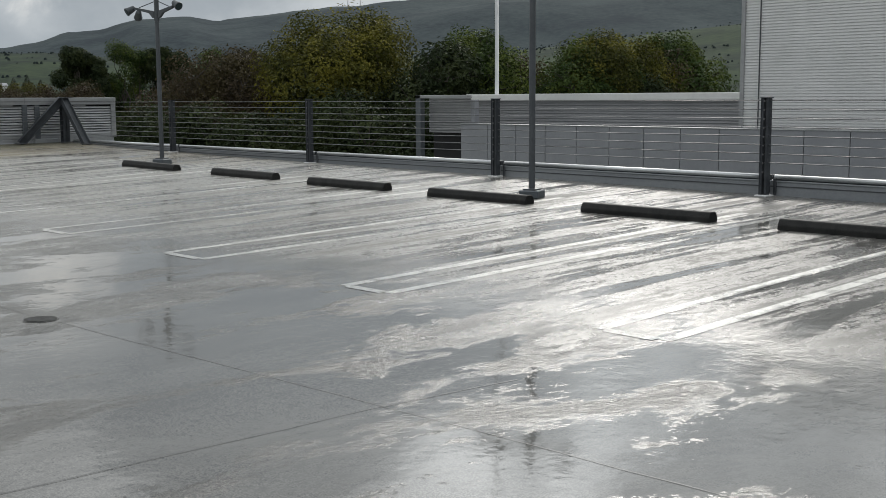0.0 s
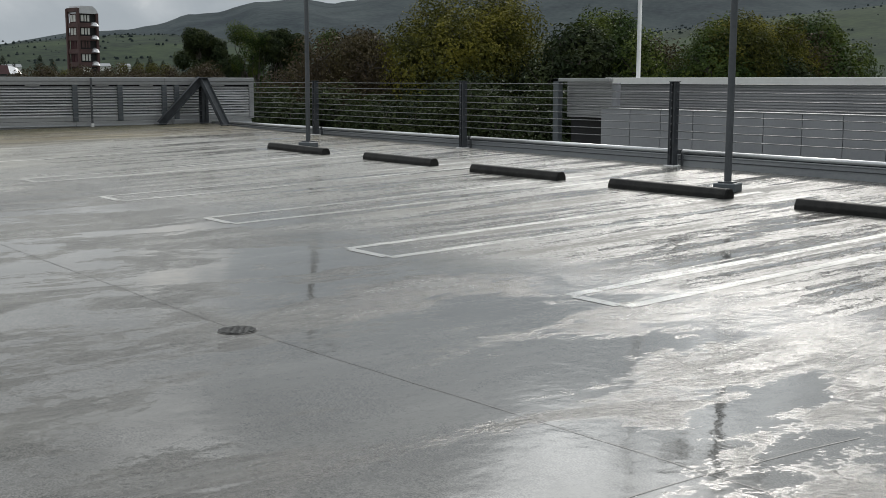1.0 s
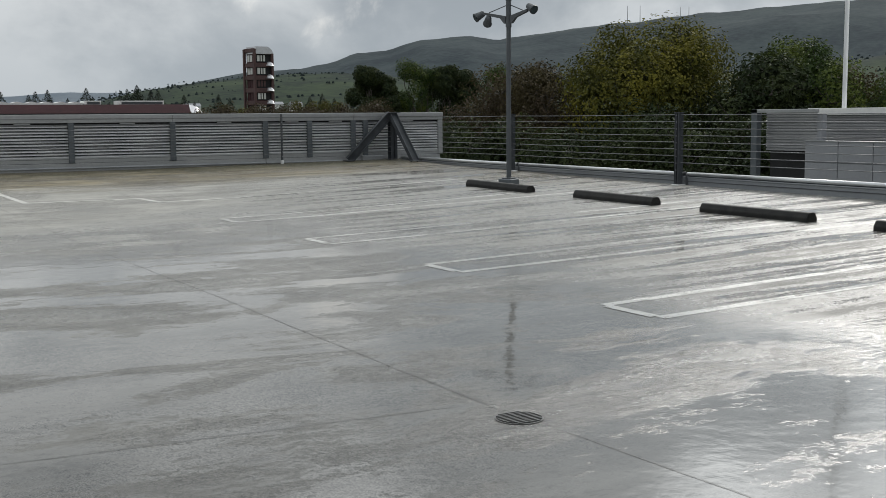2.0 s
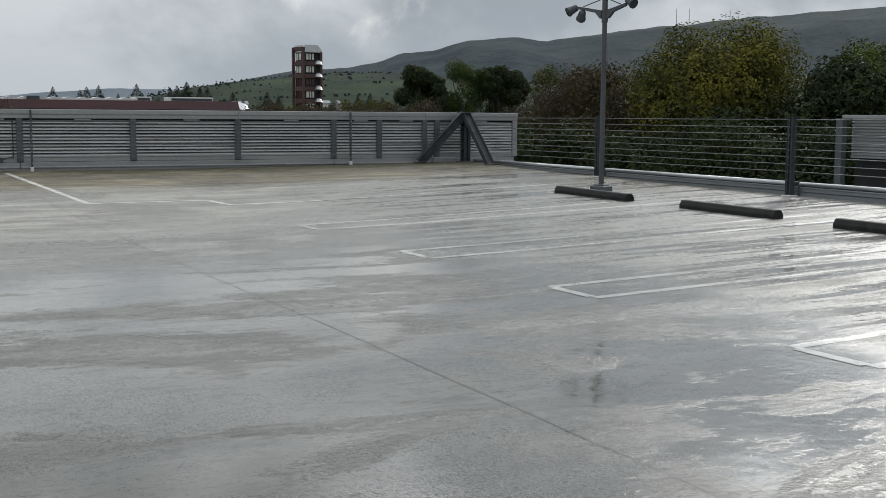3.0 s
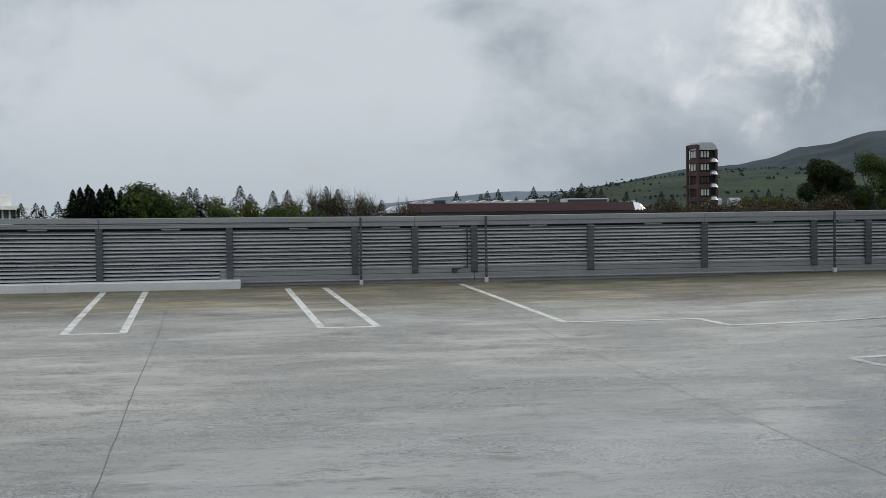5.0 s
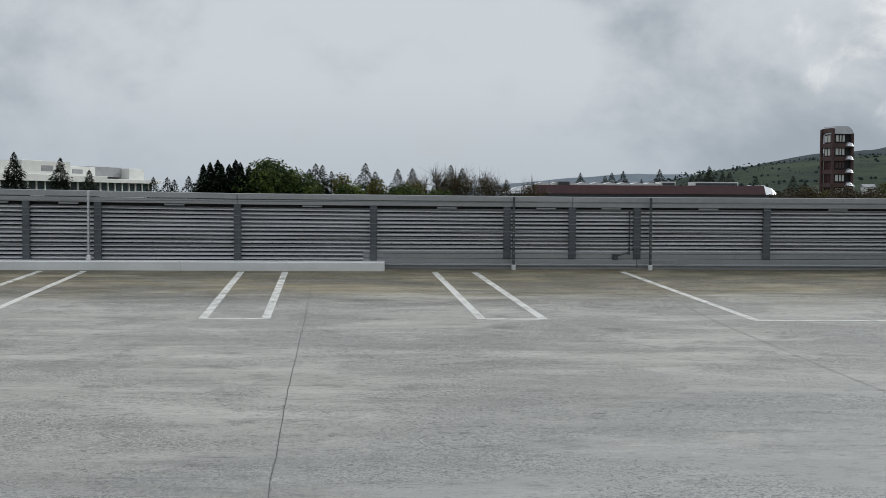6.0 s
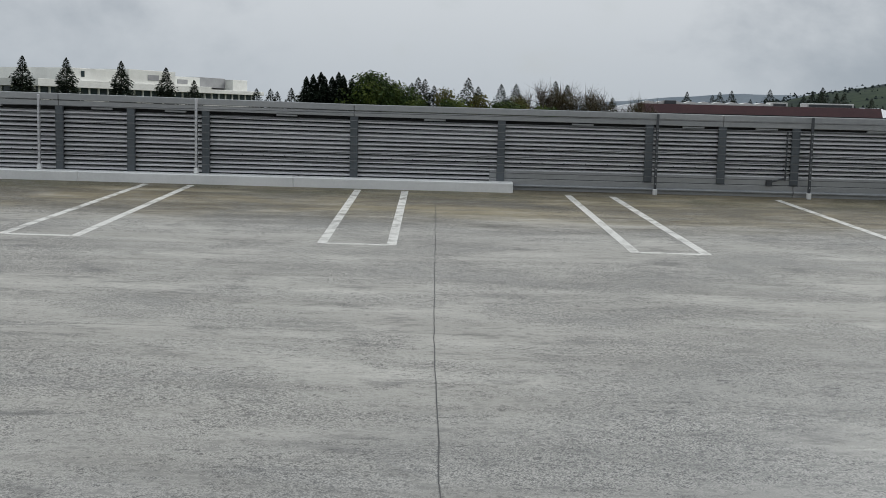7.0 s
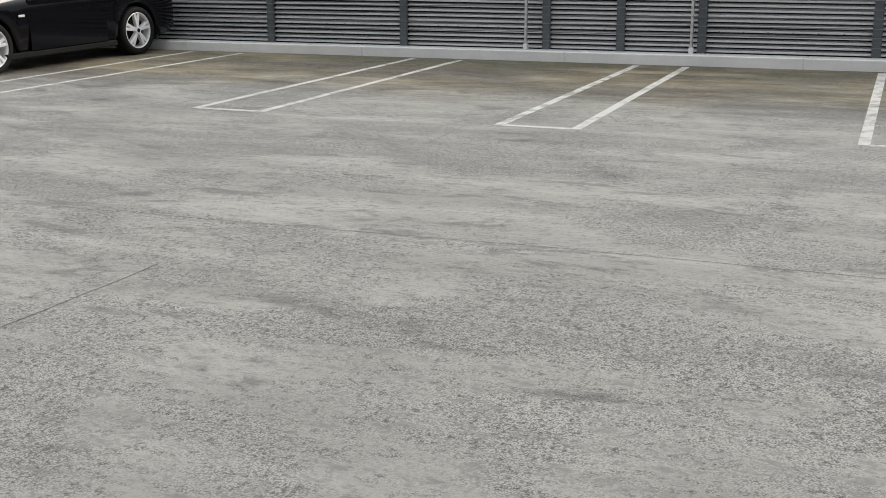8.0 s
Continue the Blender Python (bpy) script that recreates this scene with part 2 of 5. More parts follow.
M_PANEL = plain("grey_wall_panel", (0.26, 0.268, 0.285), (0.32, 0.328, 0.345), 0.55, 0.05, scale=0.9, each=0.15)
M_FASCIA = plain("pale_fascia", (0.70, 0.70, 0.67), (0.80, 0.80, 0.77), 0.5, 0.1, scale=0.6)
# near-black colour that stands in for shade inside gaps and openings
M_SHADE_BLACK = plain("shade_black", (0.012, 0.012, 0.013), (0.022, 0.022, 0.023), 0.8)
M_GROUND = plain("far_ground", (0.05, 0.06, 0.03), (0.10, 0.10, 0.06), 0.9, scale=0.02, gloss=0.03)
# woodland colour shifted to blue-grey to carry the distance haze
M_HAZED_RIDGE = plain("haze_tinted_woodland", (0.031, 0.042, 0.050), (0.070, 0.087, 0.089), 0.95, scale=0.006, gloss=0.03)
# meadow green, dulled in the base colour for mild haze
M_HAZED_MEADOW = plain("hazed_green_meadow", (0.023, 0.032, 0.031), (0.060, 0.081, 0.048), 0.95, scale=0.008, gloss=0.03)
# tree colour lightened and greyed to include haze
M_HAZED_WOODS = plain("far_woods", (0.021, 0.029, 0.030), (0.036, 0.047, 0.044), 0.95, scale=0.05, gloss=0.03)
# rain haze is mixed into this base colour, close to the sky tone
M_HAZED_RANGE = plain("haze_tinted_range", (0.14, 0.17, 0.20), (0.18, 0.21, 0.235), 1.0, scale=0.002, gloss=0.03)
M_BARK = plain("bark", (0.05, 0.042, 0.035), (0.11, 0.095, 0.08), 0.9, scale=6.0)
M_MAROON = plain("maroon_metal", (0.048, 0.017, 0.019), (0.072, 0.026, 0.028), 0.5, 0.0, scale=0.4, gloss=0.25)
M_TOWER = plain("red_brown_concrete", (0.075, 0.042, 0.040), (0.115, 0.062, 0.058), 0.7, scale=0.6)
M_SHINY = plain("silver_roofing", (0.50, 0.50, 0.51), (0.62, 0.62, 0.63), 0.3, 0.6, scale=0.6)
M_BWHITE = plain("white_facade", (0.66, 0.66, 0.62), (0.78, 0.78, 0.74), 0.6, scale=0.2)
M_GLASS = plain("dark_glazing", (0.03, 0.045, 0.05), (0.06, 0.08, 0.085), 0.12, 0.0, scale=0.3)
M_PAINTB = plain("black_car_paint", (0.0025, 0.0025, 0.0035), (0.004, 0.004, 0.0055), 0.08, 0.0, scale=1.0, spread=0.04, gloss=0.28)
M_TRIM = plain("black_trim", (0.006, 0.006, 0.006), (0.012, 0.012, 0.012), 0.55, scale=6.0, gloss=0.2)
M_TYRE = plain("tyre_rubber", (0.008, 0.008, 0.008), (0.016, 0.016, 0.015), 0.7, scale=20.0, gloss=0.2)
M_ALLOY = plain("alloy", (0.74, 0.75, 0.76), (0.84, 0.84, 0.85), 0.3, 0.25, scale=8.0)
M_RED = plain("red_lens", (0.30, 0.008, 0.010), (0.36, 0.012, 0.014), 0.15, scale=5.0)
M_CLEAR = plain("clear_lens", (0.70, 0.70, 0.66), (0.80, 0.80, 0.76), 0.15, scale=5.0)
M_LEAF_YELLOW = leaves("yellow_green_leaves", (0.030, 0.036, 0.010), (0.095, 0.098, 0.018), (0.190, 0.172, 0.028))
M_LEAF_GREEN = leaves("green_leaves", (0.020, 0.038, 0.013), (0.055, 0.092, 0.022), (0.110, 0.140, 0.030))
M_LEAF_DARK = leaves("dark_leaves", (0.013, 0.022, 0.011), (0.034, 0.050, 0.020), (0.048, 0.062, 0.023))
M_LEAF_BROWN = leaves("bare_brown_twigs", (0.040, 0.030, 0.022), (0.085, 0.062, 0.042), (0.075, 0.060, 0.030))
M_LEAF_CONIFER = leaves("conifer_needles", (0.006, 0.012, 0.008), (0.016, 0.026, 0.015), (0.020, 0.030, 0.018))
M_BLOSSOM = leaves("yellow_shrub_leaves", (0.07, 0.066, 0.02), (0.13, 0.12, 0.035), (0.10, 0.10, 0.03))


# ---- small tools ----
def link(name, bm, mat, parent=None, label="", smooth=False):
    me = bpy.data.meshes.new(name)
    bm.normal_update()
    bm.to_mesh(me)
    bm.free()
    me.materials.append(mat)
    if smooth:
        for p in me.polygons:
            p.use_smooth = True
    ob = new(name, me)
    if parent:
        ob.parent = parent
    if label:
        tagged(ob, label)
    return ob


def part(name, bm, mat, parent, label="", smooth=False):
    return link(name, bm, mat, parent, label, smooth)


def share(name, mesh, parent, m):
    ob = new(name, mesh)
    ob.parent = parent
    ob.matrix_basis = m
    return ob


def thing(name, at, label, category, group="", kind=""):
    ob = new(name)
    ob.location = at
    return tagged(ob, label, category, group, kind)


def box(bm, lo, hi, bevel=0.0, m=None):
    c = [(a + b) / 2 for a, b in zip(lo, hi)]
    s = [abs(b - a) for a, b in zip(lo, hi)]
    r = bmesh.ops.create_cube(bm, size=1.0, matrix=(m or Matrix()) @ Matrix.Translation(c) @ Matrix.Diagonal((*s, 1)))
    if bevel:
        es = list({e for v in r["verts"] for e in v.link_edges})
        bmesh.ops.bevel(bm, geom=es, offset=bevel, segments=1, affect="EDGES")
    return bm


def boxed(lo, hi, bevel=0.0):
    return box(bmesh.new(), lo, hi, bevel)


def tube(bm, a, b, r, r2=None, n=8, caps=True):
    a, b = Vector(a), Vector(b)
    q = (b - a).to_track_quat("Z", "Y").to_matrix().to_4x4()
    bmesh.ops.create_cone(bm, cap_ends=caps, segments=n, radius1=r, radius2=r if r2 is None else r2, depth=(b - a).length, matrix=Matrix.Translation((a + b) / 2) @ q)
    return bm


def prism(bm, outline, axis_lo, axis_hi, axes):
    """An outline in two axes, pulled along the third: axes maps (u, v, w) to x, y, z."""
    lo = [bm.verts.new(axes(u, v, axis_lo)) for u, v in outline]
    hi = [bm.verts.new(axes(u, v, axis_hi)) for u, v in outline]
    n = len(outline)
    bm.faces.new(lo)
    bm.faces.new(hi[::-1])
    for i in range(n):
        bm.faces.new((lo[i], hi[i], hi[(i + 1) % n], lo[(i + 1) % n]))
    bmesh.ops.recalc_face_normals(bm, faces=bm.faces)
    return bm


def lerp(v, xs, ys):
    return float(np.interp(v, xs, ys))


def deck_z(x, y):
    gx = lerp(-x, (15, 18, 21.26, 26.4, 30), (0, 0.02, 0.065, 0.295, 0.45))
    gy = lerp(y, (5, 10.7, 12.76), (0, 0.14, 0.195))
    rise = lerp(-x, (7, 12, 16.6, 21.3, 26.4), (0, 0.03, 0.055, 0.09, 0.03)) * lerp(y, (7, 12.76), (0, 1))
    return 0.093 + math.hypot(gx, gy) + rise


# ---- the deck ----
WEST, FENCE_Y, SOUTH, EAST = -26.55, 12.76, -24.0, 14.0
GROUND_Z = -10.0


def make_deck():
    bm = bmesh.new()
    xs = np.arange(WEST - 0.35, EAST + 0.01, 0.335)
    ys = np.arange(SOUTH - 0.1, FENCE_Y + 0.36, 0.335)
    grid = [[bm.verts.new((x, y, deck_z(x, y))) for y in ys] for x in xs]
    for i in range(len(xs) - 1):
        for j in range(len(ys) - 1):
            bm.faces.new((grid[i][j], grid[i + 1][j], grid[i + 1][j + 1], grid[i][j + 1]))
    return tagged(link("floor", bm, M_FLOOR, smooth=True), "wet grey concrete parking deck with puddles and silt", "floor", kind="structure")


make_deck()


def ribbon(name, pts, width, mat, lift=0.0016, jitter=0.0, label="", category="marking", kind="", parent=None, group=""):
    bm = bmesh.new()
    pts = [Vector((*p, 0)) for p in pts]
    rows = []
    for k in range(len(pts) - 1):
        a, b = pts[k], pts[k + 1]
        n = max(2, int((b - a).length / 0.25))
        side = Vector((-(b - a).y, (b - a).x, 0)).normalized() * width / 2
        rows = []
        for i in range(n + 1):
            p = a.lerp(b, i / n)
            if jitter:
                p += side.normalized() * random.uniform(-jitter, jitter)
            rows.append([bm.verts.new((q.x, q.y, deck_z(q.x, q.y) + lift)) for q in (p - side, p + side)])
        for r, s in zip(rows, rows[1:]):
            bm.faces.new((r[0], s[0], s[1], r[1]))
    bmesh.ops.recalc_face_normals(bm, faces=bm.faces)
    for f in bm.faces:
        if f.normal.z < 0:
            f.normal_flip()
    ob = link(name, bm, mat, parent)
    return tagged(ob, label, category, group, kind) if not parent else ob


# construction joints
JOINTS = [
    [(WEST, 3.41), (-16.8, 3.55), (-11.0, 3.66), (-7.22, 3.68)], [(-6.94, 3.72), (-4.0, 3.91), (-2.2, 4.02), (EAST, 4.5)],
    [(-25.4, -1.20), (-17.5, -0.75), (-14.3, -0.54), (-6, 0.05), (EAST, 0.9)], [(-16.4, -16.0), (-16.8, -6.84), (-17.06, -3.2), (-17.12, -0.3)],
    [(-7.55, 1.3), (-7.46, 2.6), (-7.4, 3.55)], [(-4.06, 1.6), (-4.0, 3.9), (-3.93, 4.7)], [(-12.2, 0.3), (-12.15, 2.05)], [(-14.8, -4.84), (-15.95, -4.92)], [(-19.8, -5.36), (-21.3, -5.55)],
]
for line in JOINTS:
    ribbon("floor_joint", line, 0.0046, M_JOINT, 0.0022, 0.006, "thin dark sealed joint in the concrete deck", "joint", "structure")


def stall_mark(corners, tips):
    """A hairpin of two white stripes joined at their aisle end."""
    (ax, ay), (bx, by) = corners
    mark = thing("stall_marking", (0, 0, 0), "white painted double stripe between parking stalls", "marking", "parking stall markings")
    w = 0.095
    ribbon("stripe", [corners[0], tips[0]], w, M_PAINT, parent=mark)
    ribbon("stripe", [corners[1], tips[1]], w, M_PAINT, parent=mark)
    inward = (Vector((*corners[1], 0)) - Vector((*corners[0], 0))).normalized() * (w / 2)
    ribbon("end_bar", [(ax + inward.x, ay + inward.y), (bx - inward.x, by - inward.y)], 0.085, M_PAINT, 0.0028, parent=mark)
    return mark


for x0, x1, y0 in ((-1.95, -1.36, 5.88), (-4.38, -3.92, 5.87), (-6.69, -6.21, 5.79), (-9.24, -8.65, 5.77), (-11.84, -11.24, 5.78), (-14.48, -13.85, 5.74), (-17.37, -16.78, 5.74)):
    stall_mark(((x0, y0), (x1, y0 + 0.01)), ((x0 - 0.12, 11.2), (x1 - 0.12, 11.2)))
for y0, y1, t0, t1 in ((-12.48, -11.67, -12.20, -11.28), (-8.66, -7.85, -8.45, -7.72), (-5.25, -4.51, -5.27, -4.63), (-2.07, -1.39, -2.31, -1.66), (0.96, 1.64, 0.57, 1.17)):
    stall_mark(((-21.28, y0), (-21.28, y1)), ((-26.0, t0), (-26.0, t1)))
corner = thing("aisle_marking", (0, 0, 0), "white painted line round the end of the stalls", "marking")
for line, lift in (([(-26.15, 3.42), (-21.24, 3.97)], 0.0026), ([(-21.2, 3.93), (-21.2, 5.72)], 0.004), ([(-21.24, 5.69), (-20.33, 5.79)], 0.0026), ([(-20.36, 5.76), (-20.5, 11.2)], 0.004)):
    ribbon("stripe", line, 0.095, M_PAINT, lift, parent=corner)


def make_drain():
    x, y = -7.08, 3.68
    z = deck_z(x, y)
    d = thing("floor_drain", (x, y, z - 0.002), "round cast iron floor drain grate in the wet deck", "drain")
    bm = bmesh.new()
    bmesh.ops.create_circle(bm, cap_ends=True, radius=0.105, segments=28, matrix=Matrix.Translation((0, 0, 0.004)))
    # black disc paints the shade down inside the drain
    part("sump", bm, M_SHADE_BLACK, d)
    bm = bmesh.new()
    n = 28
    for i in range(n):
        a, b = 2 * math.pi * i / n, 2 * math.pi * (i + 1) / n
        ring = [(r * math.cos(t), r * math.sin(t), z) for r, z in ((0.108, 0.001), (0.108, 0.006), (0.100, 0.006), (0.100, 0.003)) for t in (a, b)]
        vs = [bm.verts.new(v) for v in ring]
        for k in (0, 2, 4):
            bm.faces.new((vs[k], vs[k + 1], vs[k + 3], vs[k + 2]))
    bmesh.ops.recalc_face_normals(bm, faces=bm.faces)
    part("rim", bm, M_IRON, d)
    for k in range(-4, 5):
        half = math.sqrt(0.10 ** 2 - (k * 0.021) ** 2)
        part("grate_bar", boxed((k * 0.021 - 0.0034, -half, 0.005), (k * 0.021 + 0.0034, half, 0.0105)), M_IRON, d)
    for k in (-2, 0, 2):
        half = math.sqrt(0.10 ** 2 - (k * 0.025) ** 2)
        part("cross_bar", boxed((-half, k * 0.025 - 0.004, 0.005), (half, k * 0.025 + 0.004, 0.008)), M_IRON, d)


make_drain()


# ---- the louvred edge ----
POSTS = (-22.4, -20.2, -18.0, -15.6, -13.3, -11.10, -8.85, -6.68, -5.64, -4.56, -2.44, -0.36, 1.70, 2.71, 3.72, 5.75, 7.79, 9.81, 10.83, 11.88, 12.18, 14.10)
TOP, CAP_Z, SLAT_TOP, SLAT_PITCH = 1.572, 1.395, 1.372, 0.0645
KERB_END = -0.18


def make_louvers():
    wall = thing("wall_west", (WEST, 0, 0), "grey metal louvred parapet along the parking deck", "parapet", kind="structure")
    # one louver blade: a sloping sheet with a turned-down lip
    bm = bmesh.new()
    prof = [(-0.050, 0.036), (-0.047, 0.040), (0.0, 0.019), (0.003, 0.015), (0.003, -0.005), (0.0, -0.005), (-0.002, 0.013), (-0.050, 0.032)]
    prism(bm, prof, -0.5, 0.5, lambda u, v, w: (u, w, v))
    blade = bpy.data.meshes.new("slat")
    bm.to_mesh(blade)
    bm.free()
    blade.materials.append(M_LOUVER)
    for a, b in zip(POSTS, POSTS[1:]):
        mid, span = (a + b) / 2, b - a
        low = 0.53 if b < KERB_END + 0.3 else 0.665
        n = int(round((SLAT_TOP - low) / SLAT_PITCH))
        for k in range(n):
            if a < -14:
                continue
            z = SLAT_TOP - (k + 1) * SLAT_PITCH
            share("slat", blade, wall, pose(0.0, mid, z) @ Matrix.Diagonal((1, span - 0.10, 1, 1)))
    # the far stretch past the parked car
    bm = bmesh.new()
    for k in range(13):
        z = SLAT_TOP - (k + 1) * SLAT_PITCH
        prism(bm, prof, POSTS[0], -14.0, lambda u, v, w: (u, w, v + z))
    part("far_slats", bm, M_LOUVER, wall)
    # added black sheet, so the gaps between blades read as deep shade
    part("back_sheet", boxed((-0.085, POSTS[0], 0.30), (-0.065, POSTS[-1] + 0.05, CAP_Z)), M_SHADE_BLACK, wall)
    for i, y in enumerate(POSTS):
        foot = 0.50 if y < KERB_END else 0.56
        w = 0.055 if i else 0.08
        bm = boxed((0.008, y - w, foot), (0.066, y + w, CAP_Z + 0.004), 0.006)
        for k in range(5):
            zz = foot + 0.12 + k * 0.17
            box(bm, (0.066, y - w + 0.003, zz), (0.0675, y + w - 0.003, zz + 0.006))
        part("upright", bm, M_GREY if i < len(POSTS) - 1 else M_CAP, wall)
        if KERB_END < y < 12:
            part("foot_plate", boxed((0.006, y - 0.075, foot - 0.05), (0.03, y + 0.075, foot), 0.004), M_GREY, wall)
    # capping in lengths, with a drip groove
    cuts = [POSTS[0]] + [p for p in POSTS if -14 < p < 13][::3] + [POSTS[-1] + 0.06]
    for a, b in zip(cuts, cuts[1:]):
        part("capping", boxed((-0.12, a + 0.002, 1.480), (0.085, b - 0.002, TOP), 0.008), M_CAP, wall)
        part("fascia", boxed((-0.10, a + 0.002, CAP_Z), (0.070, b - 0.002, 1.474), 0.006), M_CAP, wall)
    for a, b in zip(POSTS, POSTS[1:]):
        if a > -14 and b - a > 0.9:
            c = (a + b) / 2 + 0.10
            part("bracket_plate", boxed((0.004, c - 0.15, CAP_Z - 0.030), (0.05, c + 0.15, CAP_Z - 0.004), 0.003), M_CAP, wall)
    # the plain skirting below the blades
    for a, b in ((KERB_END - 0.34, 3.72), (3.72, 9.81), (9.81, 14.10)):
        part("skirting", boxed((-0.03, a + 0.002, 0.555), (0.012, b - 0.002, 0.668), 0.004), M_CAP, wall)
        part("lower_skirting", boxed((-0.03, a + 0.002, 0.26), (0.035, b - 0.002, 0.55), 0.006), M_CAP, wall)
        bm = bmesh.new()
        tube(bm, (0.050, max(a, KERB_END) + 0.01, 0.455), (0.050, b - 0.01, 0.455), 0.022, n=8)
        part("conduit", bm, M_STEEL, wall)
    bm = bmesh.new()
    for k in range(90):
        y = -13.5 + k * 0.305
        bmesh.ops.create_icosphere(bm, subdivisions=1, radius=0.008, matrix=Matrix.Translation((0.004, y, 0.79)))
    tagged(part("bolt_heads", bm, M_DARK, wall), kind="stuff")
    part("base_channel", boxed((0.04, 12.05, 0.40), (0.16, 12.62, 0.56), 0.008), M_STEEL, wall)
    # the conduit riser beside one upright
    bm = bmesh.new()
    tube(bm, (0.05, 3.60, 0.62), (0.05, 3.60, 1.36), 0.012)
    tube(bm, (0.05, 3.60, 0.66), (0.05, 3.40, 0.60), 0.012)
    box(bm, (0.02, 3.34, 0.545), (0.08, 3.42, 0.63), 0.005)
    part("cable_riser", bm, M_DARK, wall)


make_louvers()


def settle_parapet():
    """The parapet rises a little towards the south."""
    def lift(y):
        return lerp(y, (-22.4, -8.8, -5.0, -2.4, 1.0), (0.16, 0.055, 0.0, -0.032, -0.058))
    seen = set()
    wall = [ob for ob in scene.objects if ob.name == "wall_west"][0]
    for ob in wall.children:
        if ob.name.split(".")[0] == "slat":
            y, z = ob.matrix_basis.translation.y, ob.matrix_basis.translation.z
            share_of = max(0.0, (z - 0.6) / 0.95)
            slope = (lift(y + 0.5) - lift(y - 0.5)) * share_of
            ob.matrix_basis = pose(0, 0, lift(y) * share_of) @ ob.matrix_basis @ pose(0, 0, 0, math.degrees(math.atan(slope)))
            continue
        if ob.data.name in seen:
            continue
        seen.add(ob.data.name)
        for v in ob.data.vertices:
            v.co.z += lift(v.co.y) * max(0.0, (v.co.z - 0.6) / 0.95)


settle_parapet()


def make_kerb():
    edges = [KERB_END - k * 3.05 for k in range(8)]
    root = thing("kerb", (0, 0, 0), "white painted concrete kerb below the louvres", "kerb", kind="structure")
    for a, b in zip(edges, edges[1:]):
        part("kerb_length", boxed((WEST + 0.012, b + 0.0006, 0.2), (WEST + 0.43, a - 0.0006, 0.512), 0.012), M_KERB, root)


make_kerb()


def rail_posts():
    for y in (10.12, 3.90, 1.79, -4.66, -6.92, -13.4):
        x = -26.36
        foot = 0.512 if y < KERB_END else deck_z(x, y)
        p = thing("rail_post", (x, y, foot - 0.004), "slim dark steel cable rail post with white foot", "post", "cable rail posts")
        h = (1.575 if y < KERB_END else 1.508) - foot
        part("web", boxed((-0.024, -0.017, 0), (0.024, 0.017, h), 0.004), M_DARK if y > -3 else M_SHINY, p)
        part("shoe", boxed((-0.035, -0.030, 0.002), (0.035, 0.030, 0.085), 0.008), M_SHOE, p, "white painted foot")
        for k in range(8):
            bm = bmesh.new()
            z = 0.16 + k * 0.105
            if z < h - 0.05:
                tube(bm, (0.024, 0, z), (0.032, 0, z), 0.010, n=6)
                part("cable_ferrule", bm, M_STEEL, p)


rail_posts()


def cable_run(name, a, b, zs, label, sag=0.004):
    root = thing(name, (0, 0, 0), label, "cable rail", "cable rails")
    for z in zs:
        bm = bmesh.new()
        n = 4
        pts = [Vector(a).lerp(Vector(b), i / n) + Vector((0, 0, z - sag * 4 * (i / n) * (1 - i / n))) for i in range(n + 1)]
        for p, q in zip(pts, pts[1:]):
            tube(bm, p, q, 0.0055, n=6, caps=False)
        part("cable", bm, M_CABLE, root, smooth=True)


WEST_Z = [0.64 + k * 0.112 for k in range(8)]
for a, b in zip((-13.4, -6.92, -4.66, 1.79, 3.90, 10.12), (-6.92, -4.66, 1.79, 3.90, 10.12, 12.70)):
    cable_run("cable_rail", (-26.36, a, 0), (-26.36 if b < 12 else -26.22, b, 0), WEST_Z, "thin steel cables strung in front of the louvres")

# ---- the cable fence ----
FENCE_X = (-26.19, -21.31, -16.59, -12.02, -7.55, -3.05, 1.5, 6.0, 10.5)


def fence_post(x):
    z = deck_z(x, FENCE_Y - 0.15)
    p = thing("fence_post", (x, FENCE_Y, z - 0.003), "dark weathered steel fence post of two channels", "post", "fence posts")
    h = 1.442 - z
    for s in (-1, 1):
        bm = boxed((s * 0.030 - 0.014, -0.045, 0.0), (s * 0.030 + 0.014, 0.045, h), 0.003)
        box(bm, (s * 0.046 - 0.005, -0.052, 0.0), (s * 0.046 + 0.005, -0.040, h), 0.002)
        part("channel", bm, M_FENCE, p)
    part("top_plate", boxed((-0.058, -0.055, h), (0.058, 0.055, h + 0.010), 0.002), M_FENCE, p)
    part("shoe", boxed((-0.085, -0.09, -0.004), (0.085, 0.07, 0.018), 0.006), M_SHOE, p, "white grout pad")
    for k in range(9):
        bm = bmesh.new()
        tube(bm, (0, -0.052, h - 0.035 - k * 0.104), (0, -0.060, h - 0.035 - k * 0.104), 0.011, n=6)
        part("bolt", bm, M_CABLE, p)


for x in FENCE_X[1:]:
    fence_post(x)
FZ = [1.412 - k * 0.104 for k in range(8)]
for a, b in zip(FENCE_X, FENCE_X[1:]):
    cable_run("cable_fence", (a, FENCE_Y, 0), (b, FENCE_Y, 0), FZ, "thin horizontal steel cables of the edge fence", 0.006)


